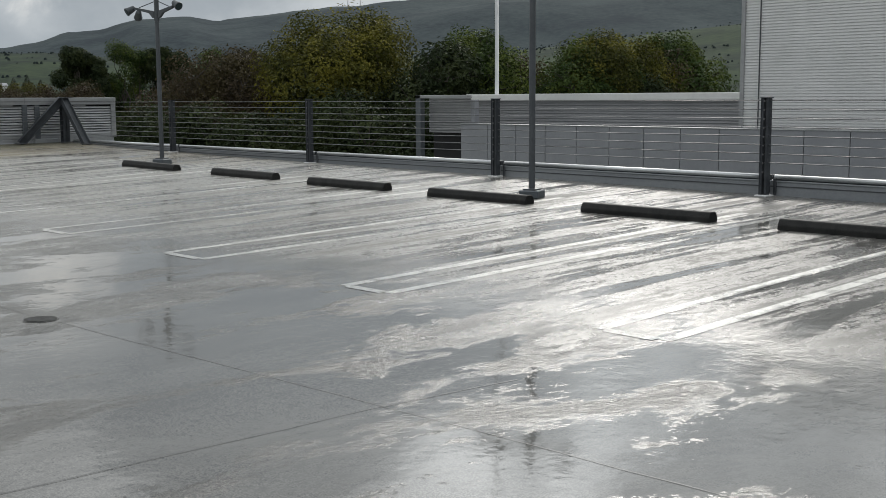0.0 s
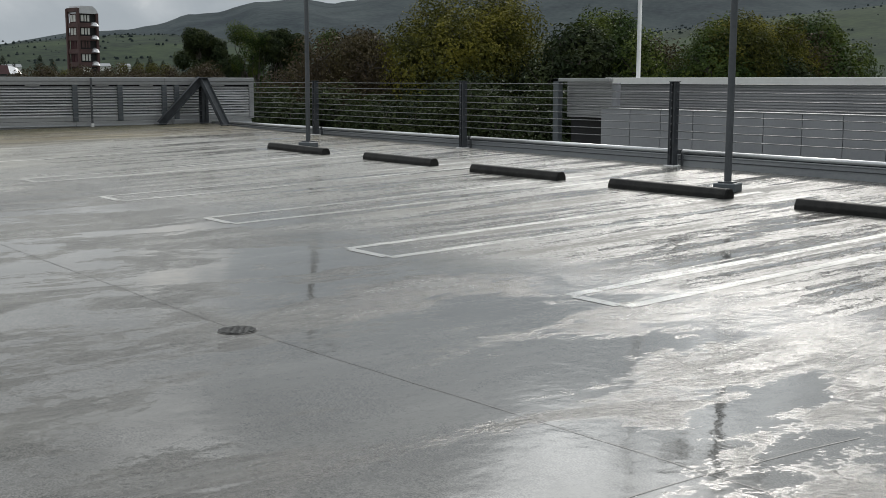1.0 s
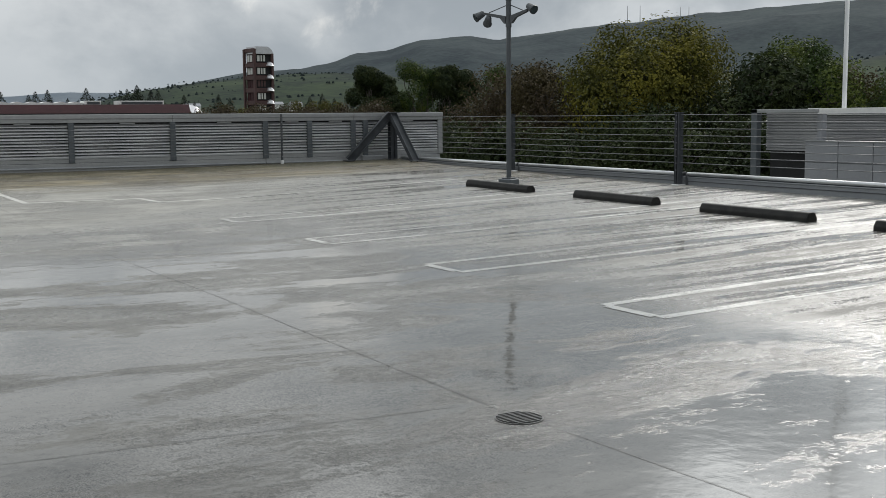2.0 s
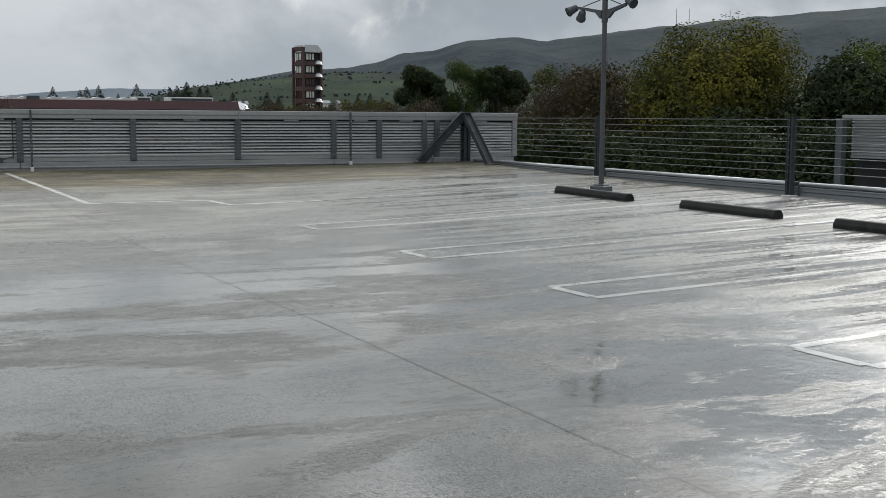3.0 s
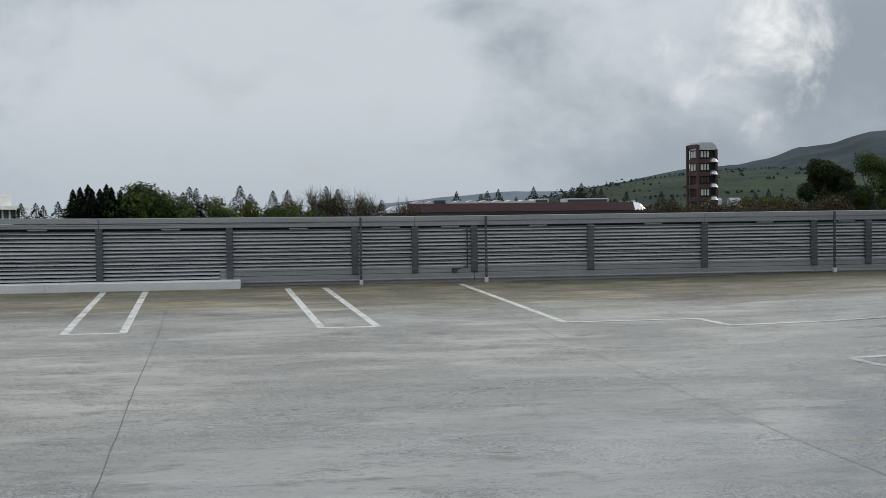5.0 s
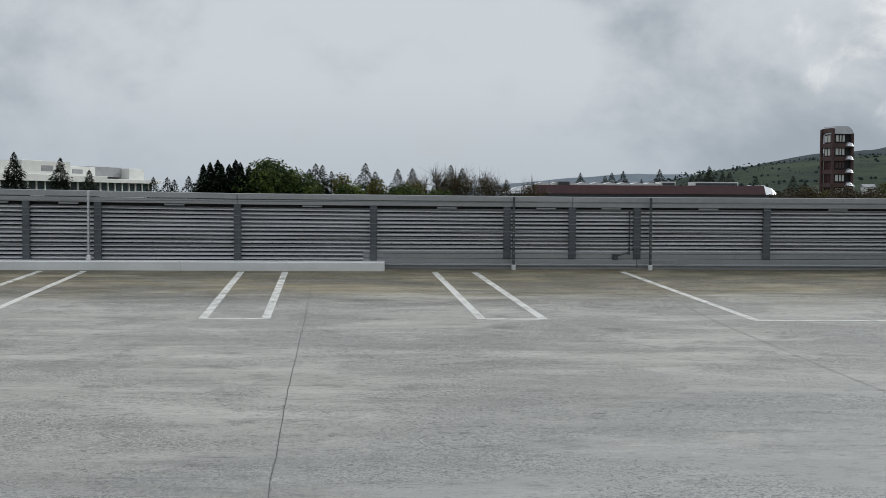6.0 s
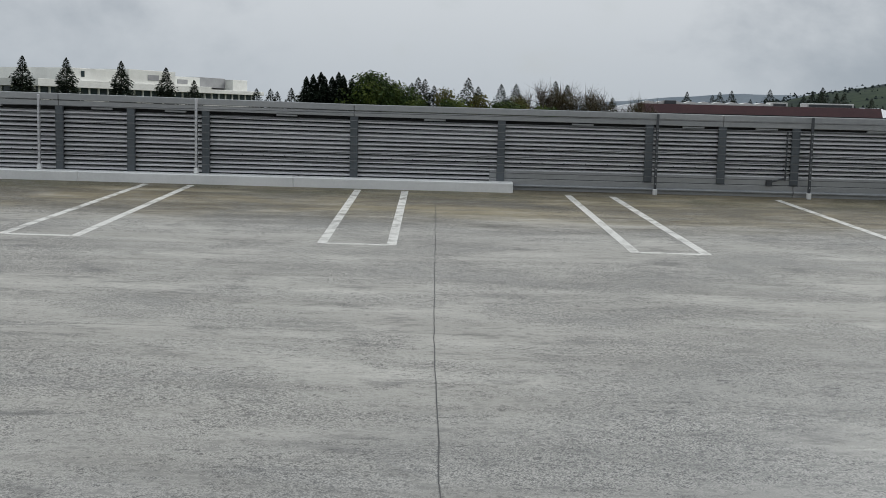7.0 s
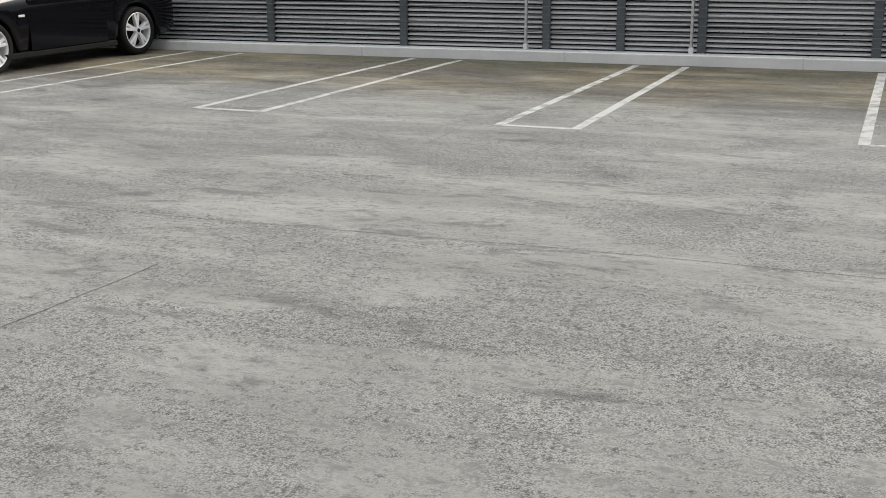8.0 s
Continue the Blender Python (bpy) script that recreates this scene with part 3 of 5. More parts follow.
def make_upstand():
    root = thing("upstand", (0, FENCE_Y + 0.1, 0), "low grey coated metal upstand with bright top rail", "upstand", kind="structure")
    for a, b in zip(FENCE_X, FENCE_X[1:]):
        a, b = a + 0.012, b - 0.012
        part("face_sheet", boxed((a, 0.0, 0.12), (b, 0.03, 0.452), 0.004), M_UPSTAND, root)
        part("ledge", boxed((a, -0.012, 0.452), (b, 0.14, 0.470), 0.004), M_UPSTAND, root)
        part("back_strip", boxed((a, 0.05, 0.470), (b, 0.09, 0.535), 0.004), M_DARK, root)
        part("groove_bead", boxed((a, -0.010, 0.395), (b, 0.0, 0.407), 0.002), M_DARK, root)
        bm = tube(bmesh.new(), (a + 0.05, 0.03, 0.508), (b - 0.05, 0.03, 0.508), 0.030, n=14)
        part("top_rail", bm, M_TUBE, root, "bright galvanised tube", smooth=True)
        part("gusset", boxed((a + 0.05, -0.02, 0.30), (a + 0.09, 0.0, 0.50), 0.006), M_DARK, root)


make_upstand()


def make_brace():
    x, y = -26.19, FENCE_Y - 0.06
    z = deck_z(x, y)
    b = thing("corner_brace", (x, y, z - 0.004), "dark grey steel corner post with two raking struts", "brace")
    h = 1.508 - z
    bm = boxed((-0.085, -0.012, 0), (0.085, 0.012, h), 0.003)
    box(bm, (-0.085, -0.08, 0), (-0.067, 0.08, h), 0.003)
    box(bm, (0.067, -0.08, 0), (0.085, 0.08, h), 0.003)
    part("post", bm, M_FENCE, b)
    part("head_plate", boxed((-0.14, -0.14, h), (0.14, 0.14, h + 0.016), 0.003), M_DARK, b)
    for name, foot in (("strut", (1.12, -0.02, 0.0)), ("strut", (0.0, -1.08, 0.0))):
        bm = bmesh.new()
        top = Vector((0.06 if foot[0] else 0.02, -0.06 if foot[1] < -0.5 else -0.02, h - 0.03))
        f = Vector(foot)
        q = (f - top).to_track_quat("Z", "Y").to_matrix().to_4x4()
        L = (f - top).length
        m = Matrix.Translation(top) @ q
        side = 0 if abs(foot[0]) < 0.5 else 1
        for lo, hi in (((-0.075, -0.010, 0), (0.075, 0.010, L)), ((-0.085, -0.055, 0), (-0.068, 0.055, L)), ((0.068, -0.055, 0), (0.085, 0.055, L))):
            if side:
                box(bm, (lo[0], lo[1], lo[2]), (hi[0], hi[1], hi[2]), 0.003, m)
            else:
                box(bm, (lo[1], lo[0], lo[2]), (hi[1], hi[0], hi[2]), 0.003, m)
        part(name, bm, M_FENCE, b)
        part("base_plate", boxed((f.x - 0.12, f.y - 0.1, -0.003), (f.x + 0.12, f.y + 0.1, 0.014), 0.003), M_DARK, b)
    part("post_base", boxed((-0.15, -0.15, -0.002), (0.15, 0.15, 0.016), 0.003), M_DARK, b)


make_brace()


# ---- wheel stops and lamps ----
def wheel_stop(x, y, L, turn):
    z = deck_z(x + L / 2, y)
    s = thing("wheel_stop", (x + L / 2, y, z - 0.006), "black recycled rubber wheel stop on the wet deck", "wheel stop", "wheel stops")
    bm = bmesh.new()
    prof = [(-0.080, 0.0), (-0.080, 0.050), (-0.050, 0.102), (-0.034, 0.110), (0.034, 0.110), (0.050, 0.102), (0.080, 0.050), (0.080, 0.0)]
    prism(bm, prof, -L / 2, L / 2, lambda u, v, w: (w, u, v))
    bmesh.ops.bevel(bm, geom=[e for e in bm.edges], offset=0.006, segments=1, affect="EDGES")
    part("body", bm, M_RUBBER, s)
    for u in (-0.36, 0.36):
        bm = tube(bmesh.new(), (u * L, 0, 0.106), (u * L, 0, 0.114), 0.018, n=10)
        part("anchor_cap", bm, M_IRON, s)
    slope = (deck_z(x + L, y) - deck_z(x, y)) / L
    s.rotation_euler = (0, -math.atan(slope), radians(turn))


for x, y, L, turn in ((-19.25, 10.60, 1.86, -1.0), (-16.24, 10.60, 1.74, -0.5), (-13.48, 10.50, 1.67, 1.0), (-10.86, 10.45, 1.65, 1.5), (-8.25, 10.35, 1.60, 2.5), (-5.86, 10.35, 1.65, 1.5), (-3.2, 10.4, 1.78, 0.5)):
    wheel_stop(x, y, L, turn)


def flood(parent, at, aim):
    m = look(at, Vector(at) + Vector(aim))
    bm = bmesh.new()
    bmesh.ops.create_cone(bm, cap_ends=True, segments=18, radius1=0.070, radius2=0.050, depth=0.145, matrix=m @ pose(0, 0, 0.0))
    head = part("flood_head", bm, M_POLE, parent)
    bm = bmesh.new()
    bmesh.ops.create_cone(bm, cap_ends=True, segments=18, radius1=0.075, radius2=0.075, depth=0.020, matrix=m @ pose(0, 0, -0.077))
    part("bezel", bm, M_DARK, head)
    bm = bmesh.new()
    bmesh.ops.create_cone(bm, cap_ends=True, segments=18, radius1=0.064, radius2=0.064, depth=0.010, matrix=m @ pose(0, 0, -0.085))
    part("lens", bm, M_GLASS, head)
    bm = bmesh.new()
    bmesh.ops.create_uvsphere(bm, u_segments=12, v_segments=6, radius=0.049, matrix=m @ pose(0, 0, 0.0725) @ Matrix.Diagonal((1, 1, 0.5, 1)))
    part("back_cap", bm, M_POLE, head)
    return head


def lamp(x, y, turn):
    z = deck_z(x, y)
    L = thing("lamp_post", (x, y, z - 0.004), "slim grey light pole with three floodlights", "lamp post", "deck lamp posts")
    h = 3.26 - z
    part("plinth", boxed((-0.125, -0.125, 0), (0.125, 0.125, 0.10), 0.012), M_GREY, L, "low grey footing")
    part("base_plate", boxed((-0.085, -0.085, 0.10), (0.085, 0.085, 0.118), 0.004), M_DARK, L)
    part("shaft", tube(bmesh.new(), (0, 0, 0.118), (0, 0, h - 0.36), 0.040, 0.037, n=16), M_POLE, L, smooth=False)
    part("collar", tube(bmesh.new(), (0, 0, h - 0.42), (0, 0, h - 0.36), 0.048, n=16), M_POLE, L)
    part("head_tube", tube(bmesh.new(), (0, 0, h - 0.36), (0, 0, h), 0.042, n=14), M_POLE, L)
    part("finial", tube(bmesh.new(), (0, 0, h), (0, 0, h + 0.02), 0.048, n=14), M_DARK, L)
    arms = ((-0.50, 0.0), (0.38, 0.0))
    for ax, ay in arms:
        bm = bmesh.new()
        s = 1 if ax > 0 else -1
        prof = [(0.045, -0.36), (0.045, -0.24), (abs(ax), -0.155), (abs(ax), -0.195), (0.16, -0.27), (0.075, -0.36)]
        prism(bm, [(s * u, h + v) for u, v in prof], -0.028, 0.028, lambda u, v, w: (u, w, v))
        part("arm", bm, M_POLE, L)
        part("tie_rod", tube(bmesh.new(), (s * 0.04, 0, h - 0.07), (s * (abs(ax) - 0.10), 0, h - 0.165), 0.008, n=6), M_POLE, L)
    flood(L, (-0.60, 0.0, h - 0.20), (-0.5, -0.9, -0.55))
    flood(L, (-0.44, 0.02, h - 0.29), (-0.75, 0.7, -0.7))
    flood(L, (0.45, 0.0, h - 0.14), (0.95, -0.25, -0.5))
    L.rotation_euler = (0, 0, radians(turn))


lamp(-18.88, 11.14, 20)
lamp(-9.65, 10.98, 20)


# ---- the parked car ----
def make_car():
    """x runs from nose (+) to tail (-), the side that faces the aisle lies at +y."""
    car = thing("car", (-24.00, -13.74, 0.0), "glossy black two-door coupe with silver alloy wheels", "car")
    fx, rx, R = 1.15, -1.38, 0.325
    # stations: x, sill z, shoulder z, roof z, half width at sill, shoulder, roof
    st = (
        (-2.24, 0.44, 0.80, 0.88, 0.66, 0.72, 0.55), (-2.18, 0.32, 0.87, 1.00, 0.80, 0.82, 0.62), (-1.98, 0.25, 0.92, 1.03, 0.85, 0.87, 0.66),
        (-1.60, 0.20, 0.94, 1.05, 0.865, 0.885, 0.66), (-1.15, 0.18, 0.95, 1.22, 0.850, 0.89, 0.60), (-0.60, 0.17, 0.94, 1.36, 0.83, 0.885, 0.58),
        (0.0, 0.17, 0.96, 1.385, 0.825, 0.88, 0.58), (0.55, 0.17, 0.96, 1.30, 0.83, 0.88, 0.60), (0.95, 0.18, 0.96, 1.10, 0.865, 0.88, 0.66),
        (1.40, 0.20, 0.93, 1.03, 0.87, 0.885, 0.66), (1.85, 0.22, 0.85, 0.95, 0.84, 0.86, 0.62), (2.15, 0.26, 0.68, 0.78, 0.74, 0.76, 0.54), (2.30, 0.36, 0.58, 0.62, 0.58, 0.60, 0.42),
    )
    names = [np.array([s[i] for s in st]) for i in range(7)]
    bm = bmesh.new()
    rows = []
    N = 72
    for i in range(N + 1):
        x = -2.24 + 4.54 * i / N
        sill, sh, top, ws, wh, wt = [float(np.interp(x, names[0], names[k])) for k in range(1, 7)]
        arch = 0.0
        for cx in (fx, rx):
            d = abs(x - cx)
            if d < R + 0.045:
                arch = max(arch, R + math.sqrt((R + 0.045) ** 2 - d * d))
        low = max(sill, arch)
        crease = sill + (sh - sill) * 0.78
        pts = []
        for z, w in ((low, ws), (max(low + 0.02, sill + 0.12), ws + 0.012), (max(low + 0.04, (sill + crease) / 2), (ws + wh) / 2 + 0.010), (max(low + 0.06, crease), wh), (max(low + 0.08, sh), wh - 0.045), (max(low + 0.10, (sh + top) / 2), (wh * 0.5 + wt * 0.5) - 0.02), (max(low + 0.11, top - 0.02), wt), (max(low + 0.12, top), wt * 0.6)):
            pts.append((w, z))
        full = [(x, w, z) for w, z in pts] + [(x, -w, z) for w, z in pts[::-1]]
        rows.append([bm.verts.new(p) for p in full])
    for r, s in zip(rows, rows[1:]):
        for k in range(len(r) - 1):
            bm.faces.new((r[k], s[k], s[k + 1], r[k + 1]))
        bm.faces.new((r[-1], s[-1], s[0], r[0]))
    bm.faces.new(rows[0])
    bm.faces.new(rows[-1][::-1])
    bmesh.ops.recalc_face_normals(bm, faces=bm.faces)
    body = part("body", bm, M_PAINTB, car, smooth=True)
    for s in (1, -1):
        part("sill_trim", boxed((-0.95, s * 0.845 - 0.03, 0.165), (0.95, s * 0.845 + 0.035, 0.235), 0.012), M_TRIM, car)
        # side window, a dark pane set just proud of the cabin side
        bm = bmesh.new()
        q = [(-1.02, 0.785, 1.02), (0.62, 0.78, 1.02), (0.30, 0.655, 1.255), (-0.55, 0.64, 1.29)]
        outer = [bm.verts.new((a, s * (b + 0.035), c)) for a, b, c in q]
        inner = [bm.verts.new((a, s * (b - 0.02), c)) for a, b, c in q]
        bm.faces.new(outer)
        bm.faces.new(inner[::-1])
        for k in range(4):
            bm.faces.new((outer[k], inner[k], inner[(k + 1) % 4], outer[(k + 1) % 4]))
        bmesh.ops.recalc_face_normals(bm, faces=bm.faces)
        part("side_window", bm, M_GLASS, car)
        door = part("door", boxed((-0.78, s * 0.872 - 0.006, 0.235), (0.55, s * 0.872 + 0.006, 0.86), 0.01), M_PAINTB, car)
        part("door_handle", boxed((-0.68, s * 0.885, 0.80), (-0.48, s * 0.912, 0.825), 0.008), M_PAINTB, door)
        part("repeater", boxed((0.62, s * 0.888 - 0.006, 0.66), (0.72, s * 0.888 + 0.008, 0.69), 0.006), M_CLEAR, car, "small clear side repeater")
        part("tail_light", boxed((-2.20, s * 0.70 - 0.10, 0.74), (-1.98, s * 0.70 + 0.105, 0.86), 0.02), M_RED, car, "red tail light")
        part("mirror", boxed((0.42, s * 0.90, 0.96), (0.58, s * 1.03, 1.07), 0.03), M_PAINTB, car)
    part("rear_bumper", boxed((-2.27, -0.70, 0.36), (-2.13, 0.70, 0.60), 0.05), M_PAINTB, car)

    def wheel(x, s):
        w = part("wheel", bmesh.new(), M_TYRE, car)
        w.data.materials.clear()
        bm = bmesh.new()
        prof = [(0.245, 0.0), (0.262, 0.012), (0.305, 0.014), (0.322, -0.012), (R, -0.04), (R, -0.18), (0.315, -0.21), (0.24, -0.22)]
        n = 40
        rings = [[bm.verts.new((r * math.cos(2 * math.pi * i / n), s * d, r * math.sin(2 * math.pi * i / n))) for r, d in prof] for i in range(n)]
        for i in range(n):
            a, b = rings[i], rings[(i + 1) % n]
            for k in range(len(prof) - 1):
                bm.faces.new((a[k], a[k + 1], b[k + 1], b[k]))
        bmesh.ops.recalc_face_normals(bm, faces=bm.faces)
        part("tyre", bm, M_TYRE, w, smooth=True)
        bm = bmesh.new()
        prof = [(0.246, -0.002), (0.240, 0.004), (0.232, 0.0), (0.224, -0.05), (0.216, -0.16)]
        rings = [[bm.verts.new((r * math.cos(2 * math.pi * i / n), s * d, r * math.sin(2 * math.pi * i / n))) for r, d in prof] for i in range(n)]
        for i in range(n):
            a, b = rings[i], rings[(i + 1) % n]
            for k in range(len(prof) - 1):
                bm.faces.new((a[k], a[k + 1], b[k + 1], b[k]))
        bmesh.ops.recalc_face_normals(bm, faces=bm.faces)
        part("rim", bm, M_ALLOY, w, smooth=True)
        # disc behind the spokes, blackened to give the shade in their gaps
        bm = bmesh.new()
        bmesh.ops.create_circle(bm, cap_ends=True, radius=0.225, segments=32, matrix=pose(0, -s * 0.12, 0, 90))
        part("brake_disc", bm, M_TRIM, w)
        for k in range(5):
            bm = bmesh.new()
            a = 2 * math.pi * (k + 0.25) / 5
            for off in (-0.15, 0.15):
                p = [(0.040, -0.019, 0.006), (0.040, 0.019, 0.006), (0.234, 0.020, 0.0), (0.234, -0.020, 0.0)]
                c, sn = math.cos(a), math.sin(a)
                c2, s2 = math.cos(a + off), math.sin(a + off)
                vs, back = [], []
                for r, t, d in p:
                    cc, ss = (c, sn) if r < 0.1 else (c2, s2)
                    vs.append(bm.verts.new((r * cc - t * ss, s * (d - 0.006), r * ss + t * cc)))
                    back.append(bm.verts.new((r * cc - t * ss, s * (d - 0.055), r * ss + t * cc)))
                bm.faces.new(vs)
                for i in range(4):
                    bm.faces.new((vs[i], back[i], back[(i + 1) % 4], vs[(i + 1) % 4]))
            bmesh.ops.recalc_face_normals(bm, faces=bm.faces)
            part("spoke", bm, M_ALLOY, w)
        bm = tube(bmesh.new(), (0, -s * 0.05, 0), (0, s * 0.006, 0), 0.050, n=18)
        part("hub", bm, M_ALLOY, w)
        bm = tube(bmesh.new(), (0, s * 0.006, 0), (0, s * 0.010, 0), 0.028, n=16)
        part("hub_cap", bm, M_TRIM, w)
        w.location = (x, s * 0.862, R)
        return w
    for x in (fx, rx):
        for s in (1, -1):
            wheel(x, s)
    part("underbody", boxed((-2.0, -0.66, 0.17), (2.0, 0.66, 0.62), 0.03), M_TRIM, car)
    zf, zr = deck_z(-22.8, -12.8), deck_z(-25.55, -12.8)
    car.location.z = (zf + zr) / 2 - 0.003
    car.scale = (1.08, 1.08, 1.08)
    car.rotation_euler = (0, math.atan((zr - zf) / 2.76), radians(-3.0))


make_car()


# ---- the neighbouring roof ----
def joined_ribs(x0, x1, y, z0, z1, pitch, deep):
    """Horizontal corrugated sheet facing -y."""
    bm = bmesh.new()
    prof, z = [], z0
    while z < z1:
        prof += [(z, 0.0), (z + pitch * 0.62, 0.0), (z + pitch * 0.68, deep), (z + pitch * 0.92, deep)]
        z += pitch
    lo = [bm.verts.new((x0, y + d, zz)) for zz, d in prof]
    hi = [bm.verts.new((x1, y + d, zz)) for zz, d in prof]
    for i in range(len(prof) - 1):
        bm.faces.new((lo[i], lo[i + 1], hi[i + 1], hi[i]))
    bmesh.ops.recalc_face_normals(bm, faces=bm.faces)
    for f in bm.faces:
        if f.normal.y > 0.5:
            f.normal_flip()
    return bm


def make_neighbour():
    n = thing("neighbour_building", (-0.066, 0.044, 0.080), "grey metal-clad neighbouring building with corrugated plant screen", "building")
    y = 27.0
    part("roof_deck", boxed((-29.7, y + 0.25, -1.0), (16, 52, -0.6)), M_PANEL, n)
    n.scale = (0.945, 0.945, 0.945)
    part("storey_wall", boxed((-29.7, y + 0.3, GROUND_Z - 0.67), (16, 51.8, -1.0)), M_PANEL, n)
    w = 1.243
    # backing coloured black as the shade in the panel gaps
    wall = part("parapet", boxed((-27.62, y + 0.035, -1.0), (16, y + 0.2, 0.585)), M_SHADE_BLACK, n)
    pm = bpy.data.meshes.new("panel")
    bm = boxed((0.010, 0.0, -0.60), (w - 0.010, 0.03, 0.60), 0.006)
    bm.to_mesh(pm)
    bm.free()
    pm.materials.append(M_PANEL)
    for k in range(35):
        share("panel", pm, wall, pose(-27.62 + k * w, y, 0.0))
    for k in range(35):
        part("panel_rail", boxed((-27.60 + k * w, y - 0.004, -0.012), (-27.64 + (k + 1) * w, y, 0.004)), M_DARK, wall)
    part("coping", boxed((-27.64, y - 0.02, 0.602), (16, y + 0.22, 0.625), 0.004), M_CAP, wall)
    # open frame at the end of the screen
    part("frame_post", boxed((-29.75, y - 0.1, -1.0), (-29.50, y + 0.1, 1.55), 0.01), M_GREY, n)
    part("frame_post", boxed((-27.42, y + 0.25, -1.0), (-27.22, y + 0.45, 1.40), 0.01), M_PANEL, n)
    part("frame_head", boxed((-29.75, y - 0.1, 1.44), (-27.2, y + 0.1, 1.55), 0.01), M_CAP, n)
    part("screen_sheet", joined_ribs(-29.5, -27.45, y + 0.3, 0.30, 1.42, 0.085, 0.045), M_SCREEN, n)
    # black sheet painted as the shade of the opening under the screen
    part("screen_back", boxed((-29.6, y + 0.6, -0.6), (-27.45, y + 0.7, 0.34)), M_SHADE_BLACK, n)
    # long plant screen behind the parapet
    part("plant_screen", joined_ribs(-29.7, -17.9, 29.3, -0.5, 1.36, 0.085, 0.045), M_SCREEN, n)
    part("screen_fascia", boxed((-29.6, 29.15, 1.36), (-17.9, 29.55, 1.575), 0.012), M_FASCIA, n)
    part("screen_roof", boxed((-29.6, 29.56, 1.2), (-18.0, 44.0, 1.56)), M_FASCIA, n)
    # tall ribbed block
    part("tall_wall", joined_ribs(-18.08, 16, 28.7, -0.5, 7.4, 0.078, 0.04), M_CORR, n)
    part("tall_body", boxed((-18.0, 28.8, -0.6), (16, 42, 7.38)), M_CORR, n)
    part("corner_trim", boxed((-18.16, 28.66, -0.5), (-18.04, 28.76, 7.42), 0.01), M_CAP, n)
    part("sheet_seam", boxed((-17.585, 28.675, -0.5), (-17.555, 28.70, 7.4), 0.004), M_DARK, n)
    f = thing("flagpole", (-27.0, 28.0, GROUND_Z), "tall white enamelled metal flagpole", "pole")
    part("shaft", tube(bmesh.new(), (0, 0, 0), (0, 0, 22), 0.085, 0.05, n=14), M_WHITE, f)
    part("finial", bmesh_ball(0.11, (0, 0, 22.08)), M_SHINY, f)


def bmesh_ball(r, at):
    bm = bmesh.new()
    bmesh.ops.create_uvsphere(bm, u_segments=12, v_segments=8, radius=r, matrix=Matrix.Translation(at))
    return bm


make_neighbour()


# ---- the garage below and the land around ----
def make_land():
    g = thing("parking_structure", (0, 0, 0), "concrete parking garage under the deck", "building", kind="structure")
    part("deck_edge", boxed((WEST - 0.30, SOUTH - 0.05, -0.75), (EAST - 0.02, FENCE_Y + 0.30, 0.05)), M_PANEL, g)
    part("garage_wall", boxed((WEST + 0.2, SOUTH + 0.3, GROUND_Z), (EAST - 0.4, FENCE_Y - 0.2, -0.75)), M_PANEL, g)
    part("parapet_south", boxed((WEST - 0.2, SOUTH - 0.25, -0.4), (EAST, SOUTH - 0.1, 1.35), 0.01), M_PANEL, g)
    part("parapet_east", boxed((EAST - 0.01, SOUTH - 0.25, -0.4), (EAST + 0.16, FENCE_Y + 0.3, 1.35), 0.01), M_PANEL, g)
    bm = bmesh.new()
    rings = [[bm.verts.new((r * math.cos(a), r * math.sin(a), GROUND_Z)) for a in np.linspace(0, 2 * math.pi, 49)[:-1]] for r in (1, 80, 400, 1500, 4800)]
    bm.faces.new(rings[0])
    for p, q in zip(rings, rings[1:]):
        for i in range(48):
            bm.faces.new((p[i], q[i], q[(i + 1) % 48], p[(i + 1) % 48]))
    tagged(link("ground", bm, M_GROUND), "flat wooded valley floor below the garage", "ground", kind="structure")


make_land()


